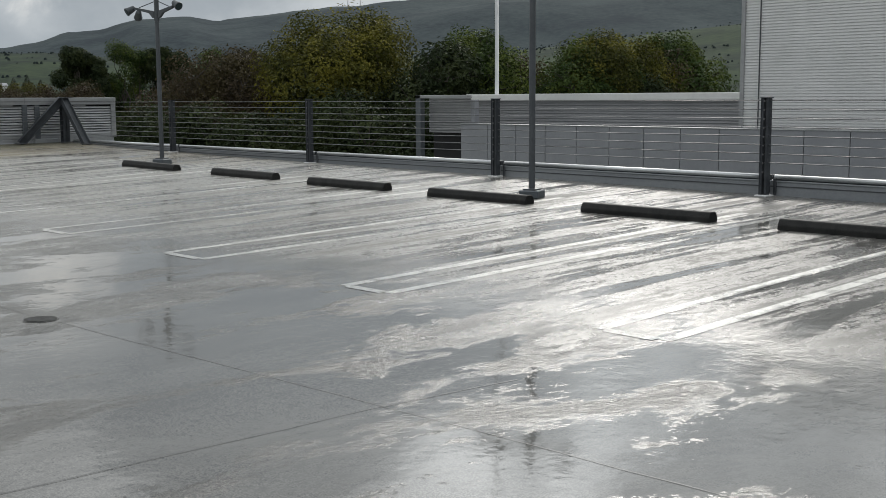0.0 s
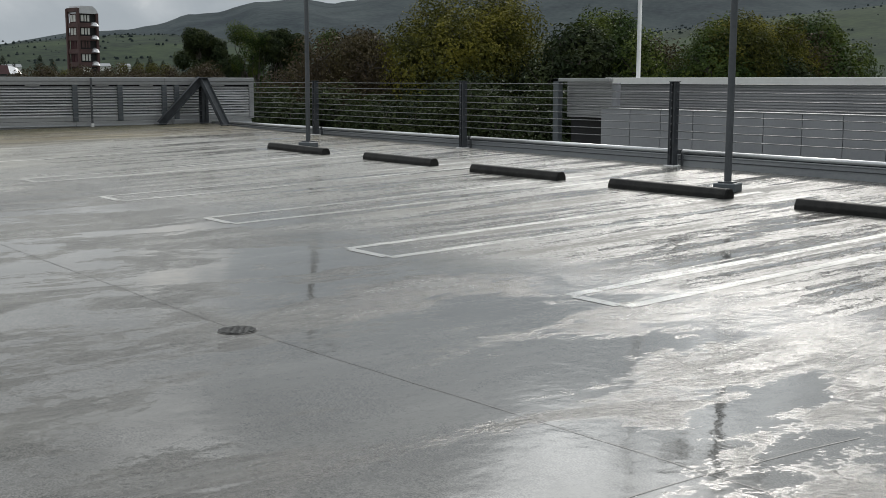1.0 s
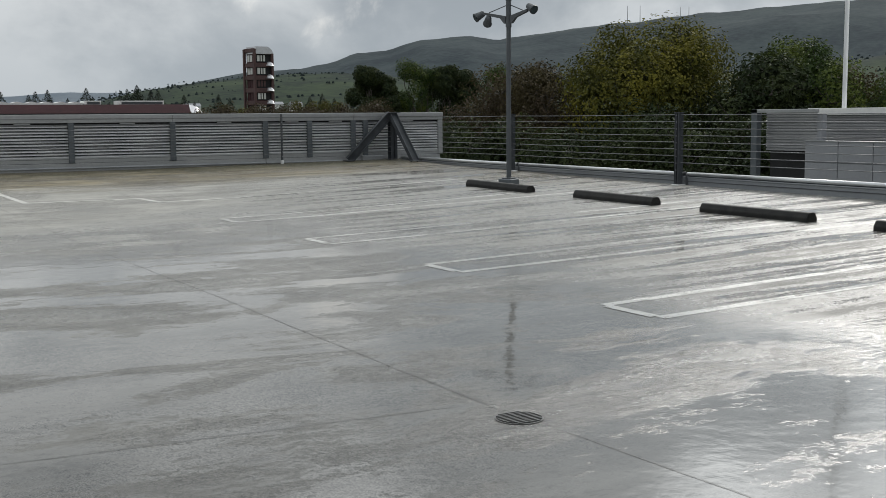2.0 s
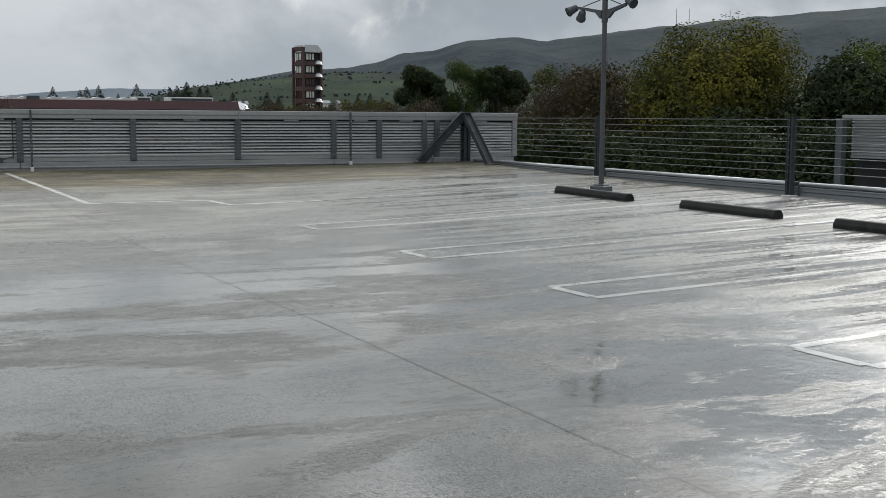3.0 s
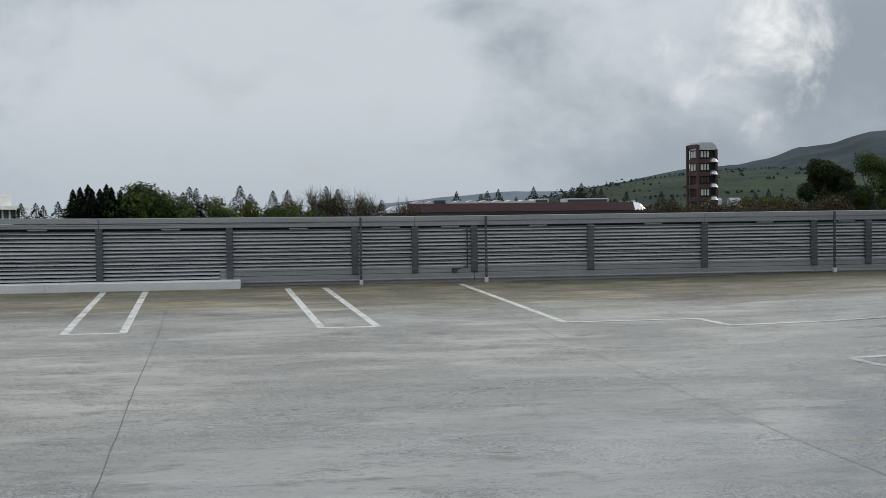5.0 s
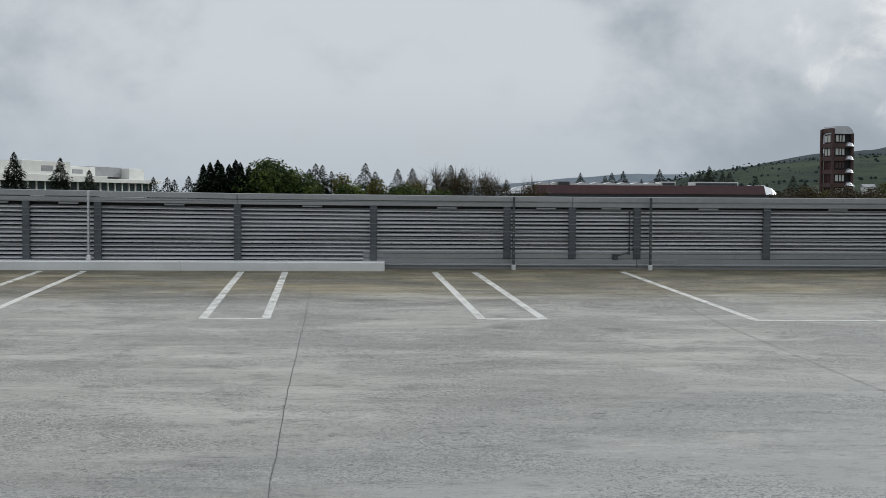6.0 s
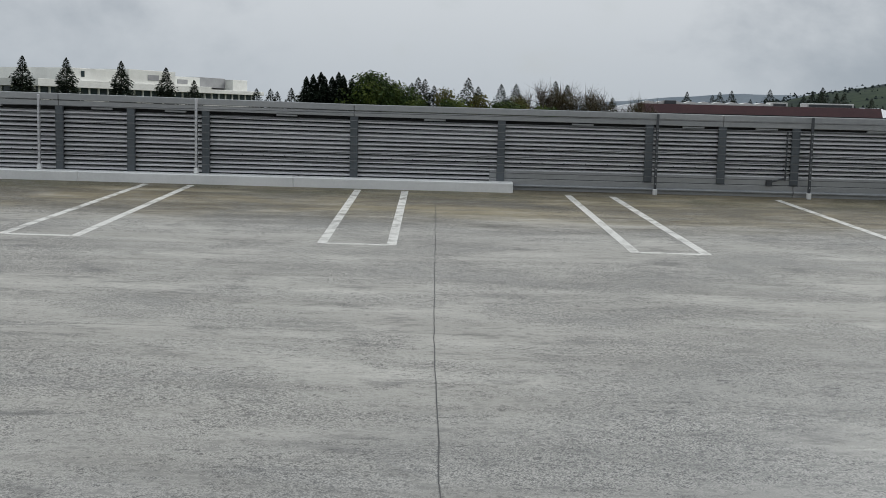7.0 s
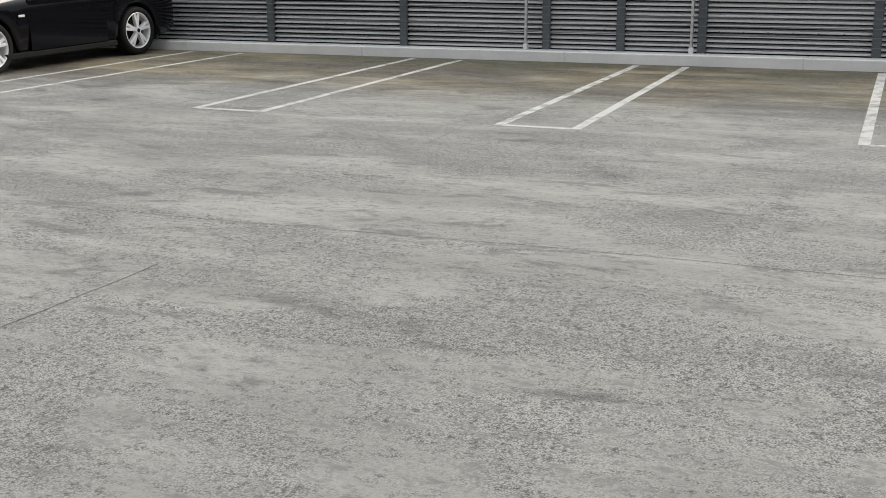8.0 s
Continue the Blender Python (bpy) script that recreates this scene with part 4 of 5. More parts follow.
def range_of_hills(name, label, az, top, near, far, mat, rough, step=0.35, seed=0.0, woods=0.0, size=1.0):
    """A ridge whose crest height over bearing (degrees from west towards north) is given, with its woods."""
    bm = bmesh.new()
    rng = random.Random(int(seed * 10))
    wv, wf = [], []
    rows = []
    for a in np.arange(az[0], az[-1] + 0.01, step):
        crest = lerp(a, az, top)
        row = []
        for k in range(15):
            f = k / 12
            r = near + (far - near) * f
            prof = math.sin(min(f, 1.0) * math.pi / 2) ** 1.5
            if f > 1:
                prof = 1 - (f - 1) * 1.2
            p = Vector((-r * math.cos(radians(a)), r * math.sin(radians(a)), 0))
            wob = noise.noise(p * 0.004 + Vector((seed, 0, 0))) * rough * min(1, 4 * f) * (1 if f < 0.8 else 0.12)
            wob += noise.noise(p * 0.02) * rough * 0.16 * min(1, 4 * f)
            z = GROUND_Z - 2 + (crest + 12) * prof + wob * (0.35 + prof * 0.6)
            row.append(bm.verts.new((p.x, p.y, z)))
            wood = noise.noise(p * 0.0045 + Vector((seed, 7, 0)))
            for rep in range(3):
                if woods and 0.08 < f < 1.01 and rng.random() < woods * (0.25 + max(0, wood) * 2.2):
                    h = (3.5 + 5.5 * rng.random()) * size
                    w = h * (0.45 + 0.5 * rng.random())
                    cx, cy, cz = p.x + rng.uniform(-30, 30), p.y + rng.uniform(-30, 30), z - h * 0.35
                    i0 = len(wv)
                    wv.append((cx, cy, cz + h))
                    for q in range(6):
                        t = q * math.pi / 3 + rng.random()
                        wv.append((cx + w * 0.62 * math.cos(t), cy + w * 0.62 * math.sin(t), cz + h * rng.uniform(0.62, 0.86)))
                    for q in range(6):
                        t = q * math.pi / 3
                        wv.append((cx + w * math.cos(t), cy + w * math.sin(t), cz))
                    for q in range(6):
                        n1 = (q + 1) % 6
                        wf.append((i0, i0 + 1 + q, i0 + 1 + n1))
                        wf.append((i0 + 1 + q, i0 + 7 + q, i0 + 7 + n1))
                        wf.append((i0 + 1 + q, i0 + 7 + n1, i0 + 1 + n1))
        rows.append(row)
    for p, q in zip(rows, rows[1:]):
        for k in range(14):
            bm.faces.new((p[k], q[k], q[k + 1], p[k + 1]))
    bmesh.ops.recalc_face_normals(bm, faces=bm.faces)
    for f in bm.faces:
        if f.normal.z < 0:
            f.normal_flip()
    if wf:
        me = bpy.data.meshes.new("woods")
        me.from_pydata(wv, [], wf)
        me.materials.append(M_HAZED_WOODS)
        tagged(new("far_woods", me), "scattered dark trees on the far hillside, haze in their colour", "woods", kind="stuff")
    return tagged(link(name, bm, mat, smooth=True), label, "hill", kind="structure")


# haze on this ridge comes from its tinted base colour
range_of_hills("backdrop_ridge", "dark wooded ridge under low cloud, blue-grey haze in its colour", (10, 13, 16, 20, 22.3, 23.7, 24.9, 26.6, 28.3, 30.6, 31.9, 34, 36.7, 39, 41.5, 44, 48, 55, 64, 75, 100), (15, 50, 78, 112, 122, 137, 160, 166, 192, 198, 190, 204, 220, 228, 245, 252, 262, 275, 280, 270, 220), 1500, 3000, M_HAZED_RIDGE, 26, seed=3.0, woods=0.0, size=0.55)
range_of_hills("backdrop_meadow", "green meadow foothill with hedges and houses, dulled by painted haze", (1, 5, 9, 12, 13.5, 15, 18, 21, 24, 28, 34, 45, 58, 64, 70, 80), (-8, 0, 10, 20, 32, 43, 54, 62, 64, 56, 52, 62, 104, 116, 112, 80), 700, 1750, M_HAZED_MEADOW, 15, seed=9.0, woods=1.6, size=0.30)
# the far range gets its haze from the pale material colour
range_of_hills("backdrop_far_range", "distant range with pale rain haze painted into its colour", (-6, 0, 4, 8, 11, 15, 19, 24, 30), (0, 18, 50, 84, 100, 100, 115, 130, 140), 3600, 4550, M_HAZED_RANGE, 18, step=0.5, seed=5.0)


# ---- trees ----
def leaf_cloud(lobes, count, size, seed, flat=1.0):
    """Many small leaf clumps scattered through the outer shells of several lobes."""
    rng = np.random.default_rng(seed)
    vol = np.array([l[3] * l[4] for l in lobes])
    pick = rng.choice(len(lobes), size=count, p=vol / vol.sum())
    L = np.array(lobes)[pick]
    d = rng.normal(size=(count, 3))
    d /= np.linalg.norm(d, axis=1)[:, None]
    r = 0.55 + 0.56 * rng.random(count) ** 0.6
    lump = 1 + 0.18 * np.sin(d[:, 0] * 5 + L[:, 0] * 3) * np.cos(d[:, 2] * 6 + L[:, 1])
    c = L[:, :3] + d * (r * lump)[:, None] * np.stack([L[:, 3], L[:, 3], L[:, 4]], 1)
    n = rng.normal(size=(count, 3)) * 0.55 + d * 1.3 + np.array([0, 0, 0.45 * flat])
    n /= np.linalg.norm(n, axis=1)[:, None]
    u = np.cross(n, rng.normal(size=(count, 3)))
    u /= np.linalg.norm(u, axis=1)[:, None]
    v = np.cross(n, u)
    s = size * (0.55 + 0.9 * rng.random(count))[:, None]
    bend = n * s * 0.25
    verts = np.stack([c - u * s, c - v * s * 0.55 + bend, c + u * s, c + v * s * 0.55 + bend], 1).reshape(-1, 3)
    faces = np.arange(count * 4).reshape(-1, 4)
    return verts, faces


def mesh_of(name, verts, faces, mat):
    me = bpy.data.meshes.new(name)
    me.from_pydata(verts.tolist(), [], faces.tolist())
    me.materials.append(mat)
    return me


def limb(bm, a, b, r0, r1, rng, n=4):
    pts = [Vector(a).lerp(Vector(b), i / n) + (Vector(rng.normal(size=3)) * (0.05 * (Vector(b) - Vector(a)).length) if 0 < i < n else Vector()) for i in range(n + 1)]
    for i in range(n):
        f, g = i / n, (i + 1) / n
        tube(bm, pts[i], pts[i + 1], r0 + (r1 - r0) * f, r0 + (r1 - r0) * g, n=6, caps=False)


def broadleaf(name, label, height, spread, mat, seed, count=7000, size=0.22, lobes_n=11, bare=0.25, trunk_mat=None):
    rng = np.random.default_rng(seed)
    t = thing(name, (0, 0, 0), label, "tree")
    lobes = []
    for i in range(lobes_n):
        a = rng.random() * 2 * math.pi
        h = bare + (1 - bare) * rng.random() ** 0.8
        reach = spread * math.sin(min(1.0, (h - bare * 0.6) / (1 - bare * 0.6)) * math.pi * 0.86 + 0.18) * (0.25 + 0.68 * rng.random())
        s = spread * ((0.14 + 0.30 * rng.random() ** 1.6) if lobes_n > 20 else (0.26 + 0.22 * rng.random()))
        lobes.append((reach * math.cos(a), reach * math.sin(a), min(h * height, height - s * 0.8), s, s * (0.8 + 0.5 * rng.random())))
    lobes.append((0, 0, height - spread * 0.32, spread * 0.36, spread * 0.34))
    bm = bmesh.new()
    limb(bm, (0, 0, 0), (rng.normal() * 0.3, rng.normal() * 0.3, height * 0.62), height * 0.022, height * 0.008, rng, 6)
    for l in lobes:
        limb(bm, (0, 0, height * (0.15 + 0.3 * rng.random())), (l[0], l[1], l[2]), height * 0.009, 0.02, rng)
        for k in range(5):
            d = Vector(rng.normal(size=3)).normalized()
            limb(bm, (l[0], l[1], l[2]), (l[0] + d.x * l[3] * 1.0, l[1] + d.y * l[3] * 1.0, l[2] + abs(d.z) * l[4] * 1.05), 0.035, 0.008, rng, 2)
    part("trunk", bm, trunk_mat or M_BARK, t)
    v, f = leaf_cloud(lobes, count, size, seed)
    ob = new("crown", mesh_of("crown", v, f, mat))
    ob.parent = t
    return t


def bare_tree(name, label, height, spread, seed, mat):
    rng = np.random.default_rng(seed)
    t = thing(name, (0, 0, 0), label, "tree")
    bm = bmesh.new()
    limb(bm, (0, 0, 0), (0, 0, height * 0.5), height * 0.018, height * 0.010, rng, 5)
    tips = []
    for i in range(12):
        a = rng.random() * 2 * math.pi
        b = (spread * 0.6 * math.cos(a) * rng.random(), spread * 0.6 * math.sin(a) * rng.random(), height * (0.6 + 0.3 * rng.random()))
        limb(bm, (0, 0, height * (0.2 + 0.3 * rng.random())), b, height * 0.008, 0.03, rng)
        tips.append(b)
    part("trunk", bm, M_BARK, t)
    lines, faces = [], []
    for b in tips:
        for k in range(55):
            d = Vector(rng.normal(size=3) + np.array([0, 0, 0.9])).normalized()
            s = Vector(b) + Vector(rng.normal(size=3)) * 0.09 * spread
            e = s + d * spread * (0.2 + 0.25 * rng.random())
            w = d.cross(Vector(rng.normal(size=3))).normalized() * 0.035
            i = len(lines)
            lines += [s - w, s + w, e]
            faces.append((i, i + 1, i + 2))
    me = bpy.data.meshes.new("crown")
    me.from_pydata([tuple(p) for p in lines], [], faces)
    me.materials.append(mat)
    ob = new("crown", me)
    ob.parent = t
    return t


def conifer(name, label, height, spread, seed, count=2600):
    rng = np.random.default_rng(seed)
    t = thing(name, (0, 0, 0), label, "tree")
    part("trunk", tube(bmesh.new(), (0, 0, 0), (0, 0, height * 0.96), height * 0.02, 0.02, n=7), M_BARK, t)
    h = rng.random(count) ** 1.0
    tier = 0.86 + 0.16 * np.sin(h * 46 + rng.normal(size=count) * 0.5)
    rad = spread * (1 - h) ** 0.78 * tier * (0.35 + 0.65 * rng.random(count) ** 0.5) * (1 + 0.25 * np.sin(np.arange(count)))
    a = rng.random(count) * 2 * math.pi
    c = np.stack([rad * np.cos(a), rad * np.sin(a), height * (0.12 + 0.88 * h) - rad * 0.25], 1)
    u = np.stack([np.cos(a), np.sin(a), -0.35 + 0 * a], 1) * (0.07 + 0.042 * height * (1 - h))[:, None]
    s = np.stack([-np.sin(a), np.cos(a), rng.normal(size=count) * 0.4], 1) * (0.05 + 0.020 * height * (1 - h))[:, None]
    v = np.stack([c - u, c - s, c + u, c + s], 1).reshape(-1, 3)
    ob = new("crown", mesh_of("crown", v, np.arange(count * 4).reshape(-1, 4), M_LEAF_CONIFER))
    ob.parent = t
    return t


def stand(t, x, y, z=GROUND_Z, turn=0.0, s=1.0, group=""):
    t.matrix_basis = pose(x, y, z, 0, 0, turn) @ Matrix.Diagonal((s, s, s, 1))
    if group:
        t["group"] = group
    return t


def again(t, x, y, s=1.0, turn=0.0, z=GROUND_Z):
    t2 = copy_thing(t, Matrix())
    t2.matrix_basis = pose(x, y, z, 0, 0, turn) @ Matrix.Diagonal((s, s, s, 1))
    return t2


EDGE = "trees beyond the fence"
A = stand(broadleaf("willow_tree", "large yellow-green tree in early leaf", 15.4, 5.6, M_LEAF_YELLOW, 11, 130000, 0.076, 44, 0.12), -43.5, 34.7, group=EDGE)
B = stand(broadleaf("brown_tree", "leafless brown tree with dense twigs", 13.7, 4.2, M_LEAF_BROWN, 12, 34000, 0.075, 32, 0.12), -47.6, 30.6, group=EDGE)
C = stand(broadleaf("oak_tree", "dark green broadleaf evergreen tree", 13.6, 4.6, M_LEAF_DARK, 13, 42000, 0.105, 36, 0.10), -39.0, 37.2, group=EDGE)
D = stand(broadleaf("ash_tree", "green leafy tree in spring growth", 14.4, 4.4, M_LEAF_GREEN, 14, 90000, 0.080, 38, 0.12), -40.2, 40.3, group=EDGE)
again(D, -36.8, 44.0, 0.97, 130)
again(A, -36.0, 45.2, 0.93, 200)
again(C, -34.9, 45.9, 0.90, 80)
again(D, -37.2, 50.5, 1.0, 250)
again(C, -42.6, 31.2, 0.80, 30)
again(C, -45.0, 26.8, 0.72, 150)
again(C, -36.8, 38.6, 0.78, 300)
again(B, -41.0, 43.5, 0.98, 90)
again(B, -37.5, 49.0, 1.02, 10)
again(C, -49.5, 33.0, 0.82, 210)
again(B, -51.5, 31.5, 0.92, 60)
again(C, -46.5, 36.5, 0.85, 110)

U = stand(broadleaf("laurel_tree", "low dense dark evergreen below the fence line", 11.0, 4.4, M_LEAF_DARK, 17, 32000, 0.085, 24, 0.10), -45.5, 25.0, group="undergrowth beyond the fence")
for x, y, k, turn in ((-42.5, 26.5, 1.01, 75), (-39.6, 27.6, 0.98, 130), (-37.0, 29.4, 1.02, 190), (-34.6, 31.0, 1.0, 240), (-40.6, 31.5, 1.06, 290), (-36.4, 34.0, 1.03, 340)):
    again(U, x, y, k, turn)

COPSE = "copse beside the tower"
E1 = stand(broadleaf("oak_tree", "dark green rounded evergreen tree", 20.8, 5.4, M_LEAF_DARK, 21, 16000, 0.26, 13, 0.2), -205.0, 97.6, group=COPSE)
E2 = stand(broadleaf("ash_tree", "thin pale green-grey tree in bud", 22.0, 4.6, M_LEAF_GREEN, 22, 8000, 0.17, 11, 0.3), -204.0, 106.5, group=COPSE)
again(E1, -205.5, 102.0, 0.92, 70)
again(E1, -203.0, 114.0, 1.01, 140)
again(E1, -206.0, 119.0, 0.98, 220)
again(E2, -202.0, 124.5, 0.96, 200)
again(E2, -203.0, 109.5, 0.94, 300)
again(B, -198.0, 131.0, 1.55, 40)

WESTWOOD = "trees beyond the louvred parapet"
F2 = stand(broadleaf("oak_tree", "broad green oak with lighter crown", 14.9, 4.3, M_LEAF_GREEN, 32, 14000, 0.17, 18, 0.2), -129.4, -13.9, group=WESTWOOD)
again(F2, -130.0, -11.6, 0.93, 120)
again(F2, -130.5, -9.9, 0.86, 210)
again(F2, -131.0, -5.5, 0.84, 50)
again(F2, -131.5, 0.0, 0.83, 150)
again(F2, -131, 4.0, 0.80, 250)
G = stand(bare_tree("bare_tree", "leafless reddish-brown tree with fine twigs", 15.4, 5.0, 41, M_LEAF_BROWN), -150.0, 6.5, group=WESTWOOD)
for x, y, s in ((-150, 8.8, 0.98), (-149.5, 10.8, 0.93), (-151, 4.2, 0.95), (-149, 13.6, 0.90), (-152, 2.0, 0.9), (-148.5, 16, 0.86)):
    again(G, x, y, s, y * 40)
Bf = stand(broadleaf("brown_thicket_tree", "leafless red-brown tree in a thicket", 13.7, 4.2, M_LEAF_BROWN, 15, 3500, 0.18, 11, 0.12), -172, 83.5, group=WESTWOOD)
for k in range(15):
    again(Bf, -174 + 5 * math.sin(k * 2.1), 55.5 + k * 1.85, 0.915 + 0.04 * math.sin(k * 1.7), k * 47)
K1 = stand(conifer("conifer", "dark green pointed conifer tree", 16.0, 6.2, 51, 3800), -160.4, -11.4, group="far conifers")
K2 = stand(conifer("conifer", "slim dark green conifer tree", 14.0, 4.6, 52, 3000), -159.7, 13.6, group="far conifers")
CON = ((-160, -4.9, 16.1), (-160, -0.65, 15.4), (-160, 1.26, 15.45), (-160, 6.3, 15.9), (-160, 10.4, 14.3), (-160, 7.8, 15.5), (-160, 4.65, 14.5), (-160, -27.85, 14.3), (-160, -30.6, 14.1), (-160, -29.7, 13.8), (-160, -32.4, 14.1), (-160, -10.5, 15.8), (-160, -12.2, 15.3), (-160, -9.3, 15.0), (-160, -3.6, 15.0),
       (-300, 44.9, 18.3), (-300, 52.9, 18.4), (-300, 55.8, 18.8), (-300, 65.1, 19.3), (-300, 75.3, 19.1), (-300, 77.8, 20.1), (-300, 81.3, 18.8), (-290, 96.0, 17.6), (-290, 99.0, 16.8), (-285, 119.0, 17.0), (-285, 122.5, 17.8), (-285, 126.0, 16.6))
for i, (x, y, h) in enumerate(CON):
    again((K1, K2)[i % 2], x, y, h / (16.0, 14.0)[i % 2], i * 67)
for k in range(16):
    again((K1, K2)[k % 2], -316 - 3 * math.sin(k * 3.3), 54 + k * 2.9 + 1.2 * math.sin(k * 5), (1.12 + 0.10 * math.sin(k * 2.7)), k * 31)
CY = stand(conifer("cypress_tree", "dark dense pointed evergreen tree", 14.9, 4.2, 53, 7000), -129.0, -20.6, group="row of dark evergreens")
for k, y in enumerate((-19.9, -19.2, -18.6, -18.0, -17.3, -16.7, -16.0)):
    again(CY, -129.0 - 0.8 * math.sin(k * 2.3), y, 1.015 + 0.02 * math.sin(k * 1.9), k * 77)
H = stand(conifer("redwood_tree", "dark conical redwood with a loose crown", 17.2, 5.4, 61, 5600), -152.0, -54.5, group="evergreens by the white building")
for x, y, s in ((-152.0, -47.6, 0.985), (-152.0, -42.0, 0.945), (-152.0, -38.5, 0.86), (-149, -58.8, 1.0)):
    again(H, x, y, s, y * 23)
S = stand(broadleaf("blossom_tree", "yellow-green blossoming tree among bare trees", 13.6, 2.6, M_BLOSSOM, 71, 3200, 0.15, 12, 0.3), -186, 75.2, s=1.04, group="yellow trees")
for x, y, s in ((-186.4, 77.8, 1.03), (-186, 80.4, 1.04), (-185.6, 83.0, 1.02), (-184, 62.0, 0.97), (-184.6, 64.8, 0.95), (-134, -6.5, 1.02), (-134.4, -3.2, 0.98), (-134.2, 1.5, 0.97)):
    again(S, x, y, s, y * 31)


# ---- far buildings ----
def long_building():
    b = thing("long_building", (-240, 48.5, GROUND_Z), "long low building with a dark maroon metal roof", "building", "")
    z, top = 12.65, 14.38
    part("wall", boxed((-9, -24.5, 0), (0.5, 24.5, z - 0.7)), M_TOWER, b)
    part("eave", boxed((-10.4, -26.5, z - 0.6), (2.4, 26.2, z), 0.03), M_DARK, b)
    prof = [(-11, z), (3, z), (1.6, top), (-9.6, top)]
    part("roof", prism(bmesh.new(), prof, -22.8, 24.0, lambda u, v, w: (u, w, v)), M_MAROON, b)
    for y, tip in ((24.0, 27.0), (-22.8, -27.9)):
        bm = bmesh.new()
        near = [bm.verts.new((u, y, v)) for u, v in prof]
        mid = [bm.verts.new((-4 + (u + 4) * 0.96, y + (tip - y) * 0.55, z + (v - z) * 0.74)) for u, v in prof]
        end = [bm.verts.new((-4 + (u + 4) * 0.88, tip, z + (v - z) * 0.08)) for u, v in prof]
        for p, q in ((near, mid), (mid, end)):
            for k in range(4):
                bm.faces.new((p[k], q[k], q[(k + 1) % 4], p[(k + 1) % 4]))
        bm.faces.new(end)
        bmesh.ops.recalc_face_normals(bm, faces=bm.faces)
        part("roof_end", bm, M_SHINY, b, "silver sloping roof end")
    # a low serrated rooflight, plant boxes and a dark unit on the roof
    bm = bmesh.new()
    saw = [(-21.5, top)]
    for k in range(9):
        saw += [(-21.5 + k * 2.75, top + 0.30), (-20.4 + k * 2.75, top + 0.62)]
    saw.append((3.3, top + 0.30))
    saw.append((3.3, top))
    prism(bm, saw, -6.0, -1.0, lambda u, v, w: (w, u, v))
    part("roof_light", bm, M_FASCIA, b)
    part("roof_unit", boxed((-3, -17.3, top), (0.2, -15.0, top + 0.72), 0.05), M_DARK, b)
    for y0, y1 in ((3.4, 6.5), (10.2, 19.2)):
        box_body = part("roof_plant", boxed((-5, y0, top), (0.2, y1, top + 0.78), 0.05), M_FASCIA, b)
        part("louvre", boxed((0.2, y0 + 0.35, top + 0.08), (0.26, y1 - 0.3, top + 0.55)), M_DARK, box_body)


long_building()


def tower():
    t = thing("tower", (-307.6, 113.4, GROUND_Z), "red-brown stair tower with rounded silver hoods", "tower")
    top, w = 30.2, 2.75
    turn = pose(0, 0, 0, 0, 0, 9.5)

    def piece(name, lo, hi, mat, label="", parent=None):
        return part(name, box(bmesh.new(), lo, hi, 0.03, turn), mat, parent or t, label)
    for sx in (-1, 1):
        for sy in (-1, 1):
            piece("column", (sx * w - 0.34, sy * w - 0.34, 0), (sx * w + 0.34, sy * w + 0.34, top - (1.2 if sy > 0 else 0)), M_TOWER)
    piece("core", (-2.3, -2.3, 0), (2.3, 2.3, top - 0.4), M_MAROON)
    # wall in the same shade-black colour as the recesses
    piece("stair_wall", (-2.5, 2.2, 0), (w - 0.2, 2.5, top - 1.4), M_SHADE_BLACK)
    for k in range(8):
        z = top - 1.95 - k * 3.42
        if z < 2:
            break
        piece("floor_slab", (-w - 0.1, -w - 0.1, z - 3.00), (w + 0.1, w + 0.1, z - 1.85), M_TOWER)
        # black plate paints the shade behind the windows
        piece("recess", (2.3, -2.0, z - 1.7), (2.42, 2.3, z + 0.45), M_SHADE_BLACK)
        for y0, y1 in ((-1.75, -0.95), (-0.65, -0.15), (0.15, 0.75)):
            piece("window", (2.42, y0, z - 1.4), (2.50, y1, z + 0.25), M_BWHITE if k != 2 else M_TOWER)
        for x0, x1 in ((-1.75, -0.6), (-0.2, 0.9)):
            piece("window", (x0, -2.42, z - 1.5), (x1, -2.3, z + 0.30), M_BWHITE if k < 2 else M_MAROON)
        bm = bmesh.new()
        bmesh.ops.create_uvsphere(bm, u_segments=20, v_segments=10, radius=1.0)
        bmesh.ops.bisect_plane(bm, geom=bm.verts[:] + bm.edges[:] + bm.faces[:], plane_co=(0, 0, 0), plane_no=(0, 0, -1), clear_outer=True)
        bmesh.ops.holes_fill(bm, edges=bm.edges)
        for v in bm.verts:
            flare = 1.0 + 0.22 * max(0.0, 0.3 - v.co.z)
            v.co = turn @ Vector((w - 0.1 + v.co.x * 1.15 * flare, 1.95 + v.co.y * 1.12 * flare, z - 2.62 + v.co.z * 1.15))
        part("balcony_hood", bm, M_SHINY, t, "silver rounded hood", smooth=True)
    piece("parapet", (-w - 0.1, -w - 0.1, top - 0.9), (w - 0.6, w - 0.9, top + 0.15), M_TOWER)
    bm = bmesh.new()
    prism(bm, [(-2.5, -1.35), (3.15, -1.35), (2.55, -0.2), (1.5, 0.62), (-2.2, 0.62)], -2.6, 3.0, lambda u, v, q: (q, u, v))
    bmesh.ops.transform(bm, matrix=turn @ Matrix.Translation((0, 0, top)), verts=bm.verts)
    part("roof", bm, M_SHINY, t, "silver tapered roof")


tower()


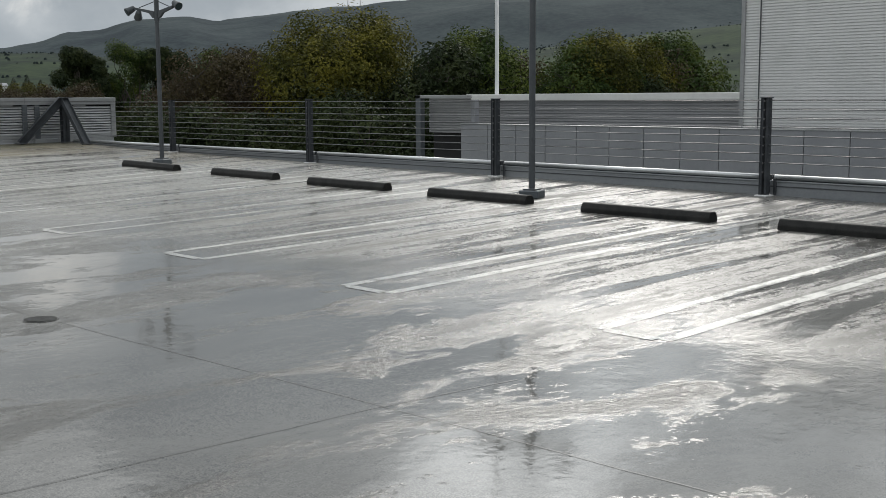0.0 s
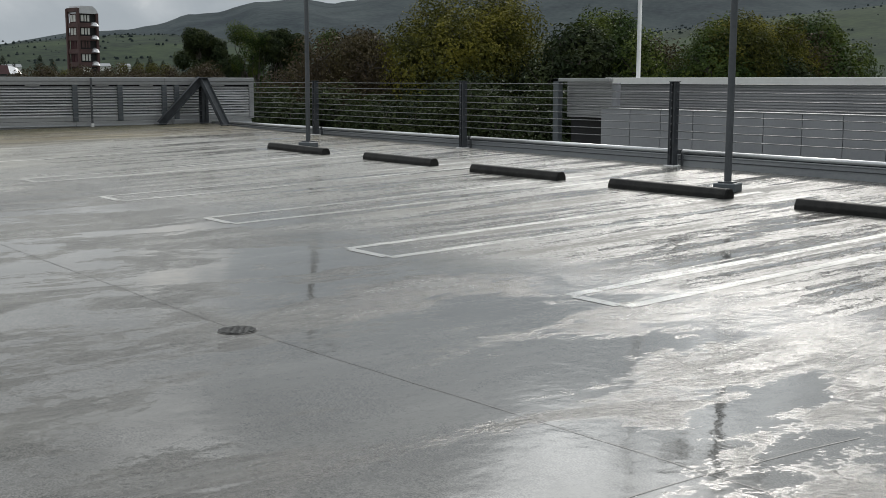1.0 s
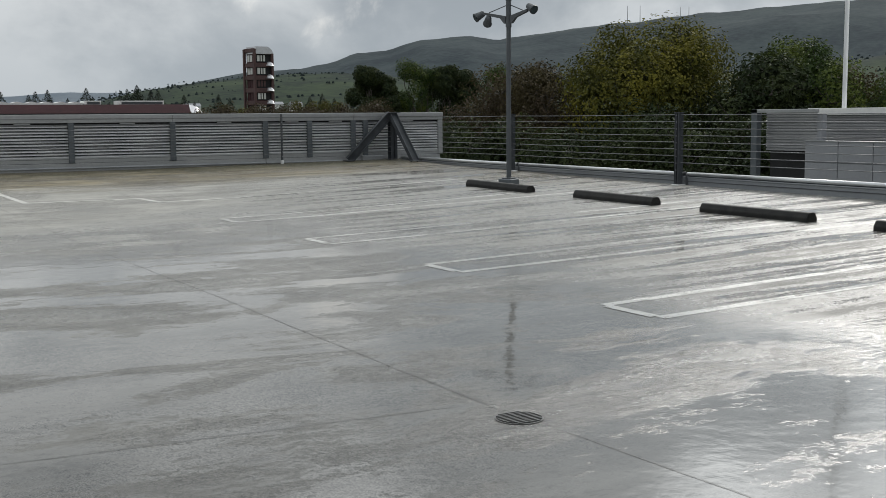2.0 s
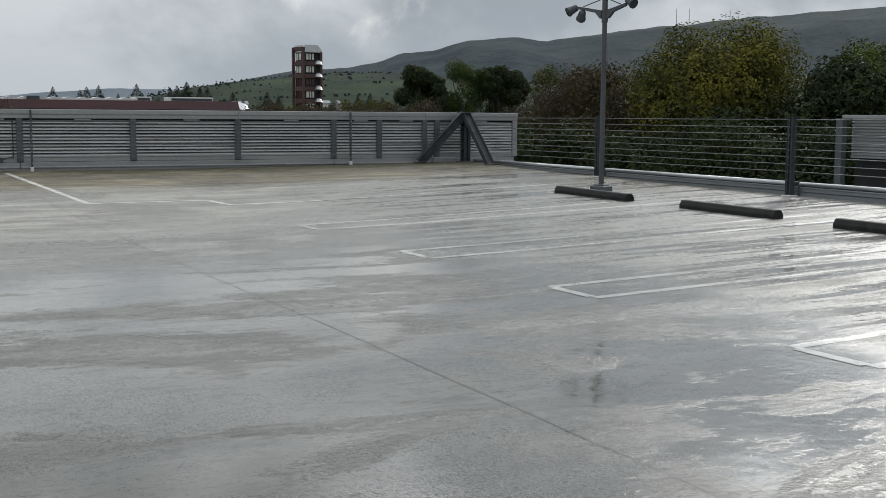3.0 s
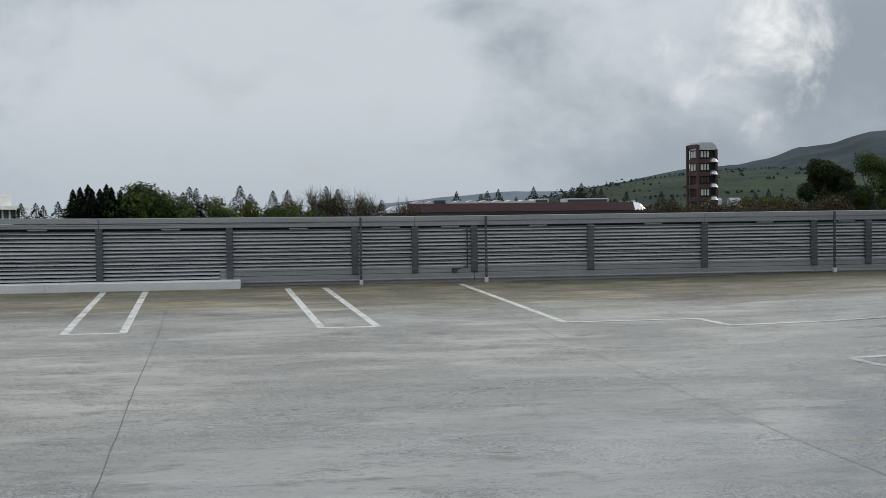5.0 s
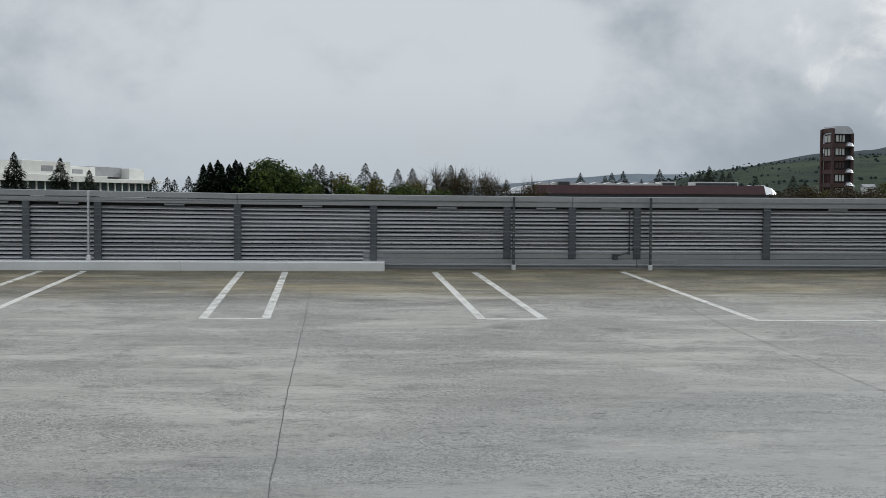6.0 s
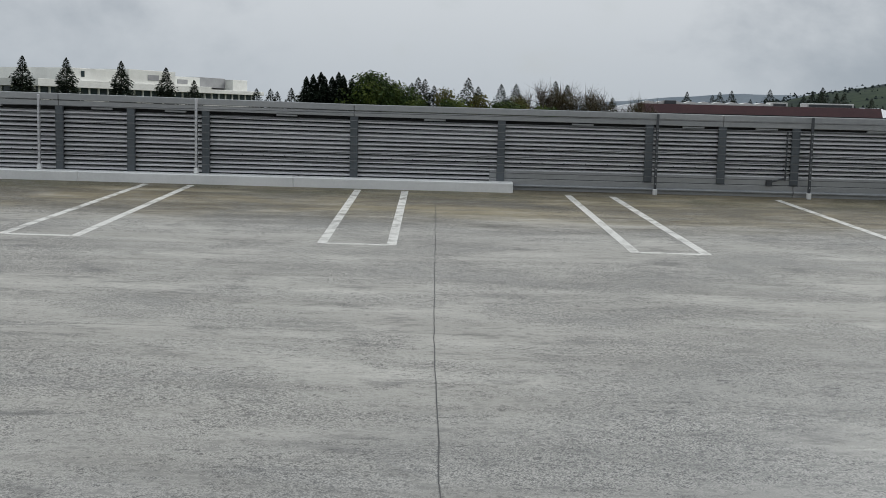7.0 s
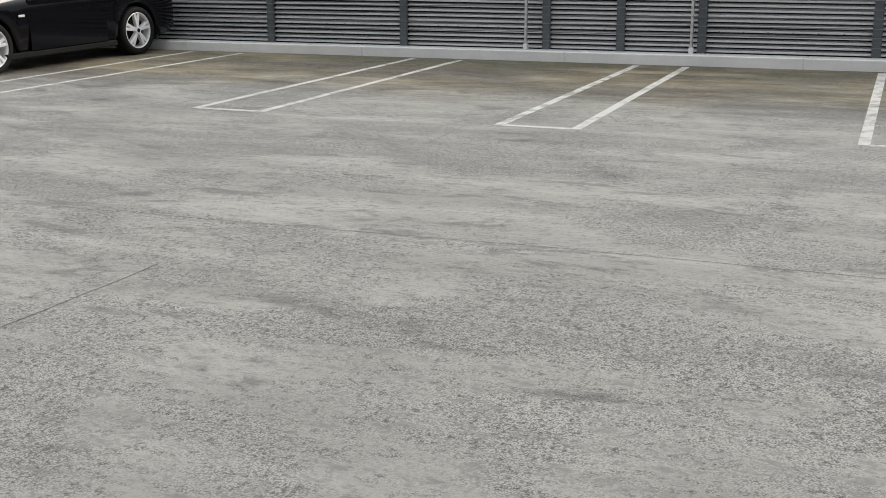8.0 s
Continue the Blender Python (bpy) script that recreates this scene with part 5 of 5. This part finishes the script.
def white_building():
    b = thing("white_building", (-220, -79.2, GROUND_Z), "white modern office building with glass bands", "building")
    turn = pose(0, 0, 0, 0, 0, 69)

    def piece(name, lo, hi, mat, bevel=0.05):
        part(name, box(bmesh.new(), lo, hi, bevel, turn), mat, b)
    piece("lower_wall", (-26, -9, 0), (0, 62, 12.6), M_BWHITE)
    piece("glazed_storey", (-25.4, -8.5, 12.6), (-0.6, 61.0, 14.55), M_GLASS)
    for k in range(27):
        piece("mullion", (-0.58, -8.4 + k * 2.6, 12.6), (-0.3, -8.1 + k * 2.6, 14.55), M_BWHITE, 0.01)
    for k in range(10):
        piece("mullion", (-24.6 + k * 2.6, -8.8, 12.6), (-24.3 + k * 2.6, -8.52, 14.55), M_BWHITE, 0.01)
    piece("roof_slab", (-27, -9.8, 14.55), (0.8, 42, 15.9), M_BWHITE)
    piece("upper_block", (-22, 0, 15.9), (-0.4, 15, 18.2), M_BWHITE)
    piece("upper_block", (-22, 15.1, 15.9), (0.3, 30, 18.6), M_BWHITE)
    piece("upper_block", (-20, 30.1, 15.9), (-3.0, 43, 17.9), M_BWHITE)
    piece("roof_screen", (-18, 43.1, 15.9), (-4.0, 54, 18.1), M_SCREEN)
    piece("roof_slab", (-24, 42.1, 14.55), (0.6, 63, 15.4), M_BWHITE)
    piece("upper_block", (-18, 54.1, 15.4), (-2.0, 60, 17.9), M_BWHITE)
    piece("window", (-0.4, 2.5, 16.6), (-0.32, 3.4, 17.7), M_GLASS, 0.01)
    piece("window", (0.3, 21, 16.6), (0.38, 24.5, 17.7), M_SCREEN, 0.01)
    piece("window", (-3.0, 35, 16.4), (-2.92, 38.5, 17.3), M_SCREEN, 0.01)
    # the southern wing, seen across a gap
    w = thing("office_wing", (-222, -126, GROUND_Z), "white office wing with a glazed top storey", "building")
    part("lower_wall", boxed((-20, -14, 0), (0, 15, 12.4), 0.05), M_BWHITE, w)
    part("glazed_storey", boxed((-19.5, -13.6, 12.4), (-0.5, 14.6, 14.5), 0.02), M_GLASS, w)
    for k in range(11):
        part("mullion", boxed((-0.48, -13.4 + k * 2.75, 12.4), (-0.2, -13.1 + k * 2.75, 14.5), 0.01), M_BWHITE, w)
    part("roof_slab", boxed((-21, -15, 14.5), (0.8, 16.2, 15.5), 0.05), M_BWHITE, w)
    part("upper_block", boxed((-18, -14, 15.5), (-1.5, 9.5, 17.6), 0.05), M_BWHITE, w)
    f = thing("far_flagpole", (-214, -104.3, GROUND_Z), "slim pole with a small limp striped flag", "pole")
    part("shaft", tube(bmesh.new(), (0, 0, 0), (0, 0, 16.6), 0.09, 0.06, n=8), M_WHITE, f)
    for k in range(5):
        z = 16.2 - k * 0.5
        part("flag_stripe", prism(bmesh.new(), [(-0.1 - 0.30 * k, z), (-0.1 - 0.30 * k, z - 0.5), (-1.0 - 0.32 * k, z - 0.95), (-1.0 - 0.32 * k, z - 0.45)], -0.06, 0.06, lambda u, v, q: (q, u, v)), M_DARK if k % 2 == 0 else M_BWHITE, f)


white_building()


def far_houses():
    rng = random.Random(5)
    for k in range(12):
        a = radians(15 + k * 1.0 if k < 8 else 57 + (k - 8) * 1.6)
        r = 1000 + rng.random() * 200
        x, y = -r * math.cos(a), r * math.sin(a)
        h = thing("house", (x, y, 6.0 + 4 * rng.random() + (22 if k >= 8 else 0)), "small pale house on the far slope", "house", "houses on the hillside")
        L, W = 9 + 6 * rng.random(), 7
        part("wall", boxed((-W / 2, -L / 2, -14), (W / 2, L / 2, 4.0)), M_BWHITE, h)
        bm = bmesh.new()
        prism(bm, [(-W / 2 - 0.6, 4.0), (W / 2 + 0.6, 4.0), (0, 6.4)], -L / 2 - 0.5, L / 2 + 0.5, lambda u, v, w: (u, w, v))
        part("roof", bm, M_PANEL, h)


far_houses()


def masts():
    for a, h in ((38.2, 34), (38.8, 34), (40.7, 28), (41.1, 28)):
        x, y = -2950 * math.cos(radians(a)), 2950 * math.sin(radians(a))
        m = thing("radio_mast", (x, y, 215), "thin radio mast on the ridge", "mast", "radio masts")
        part("shaft", tube(bmesh.new(), (0, 0, 0), (0, 0, h + 22), 1.2, 0.5, n=5), M_STEEL, m)


masts()
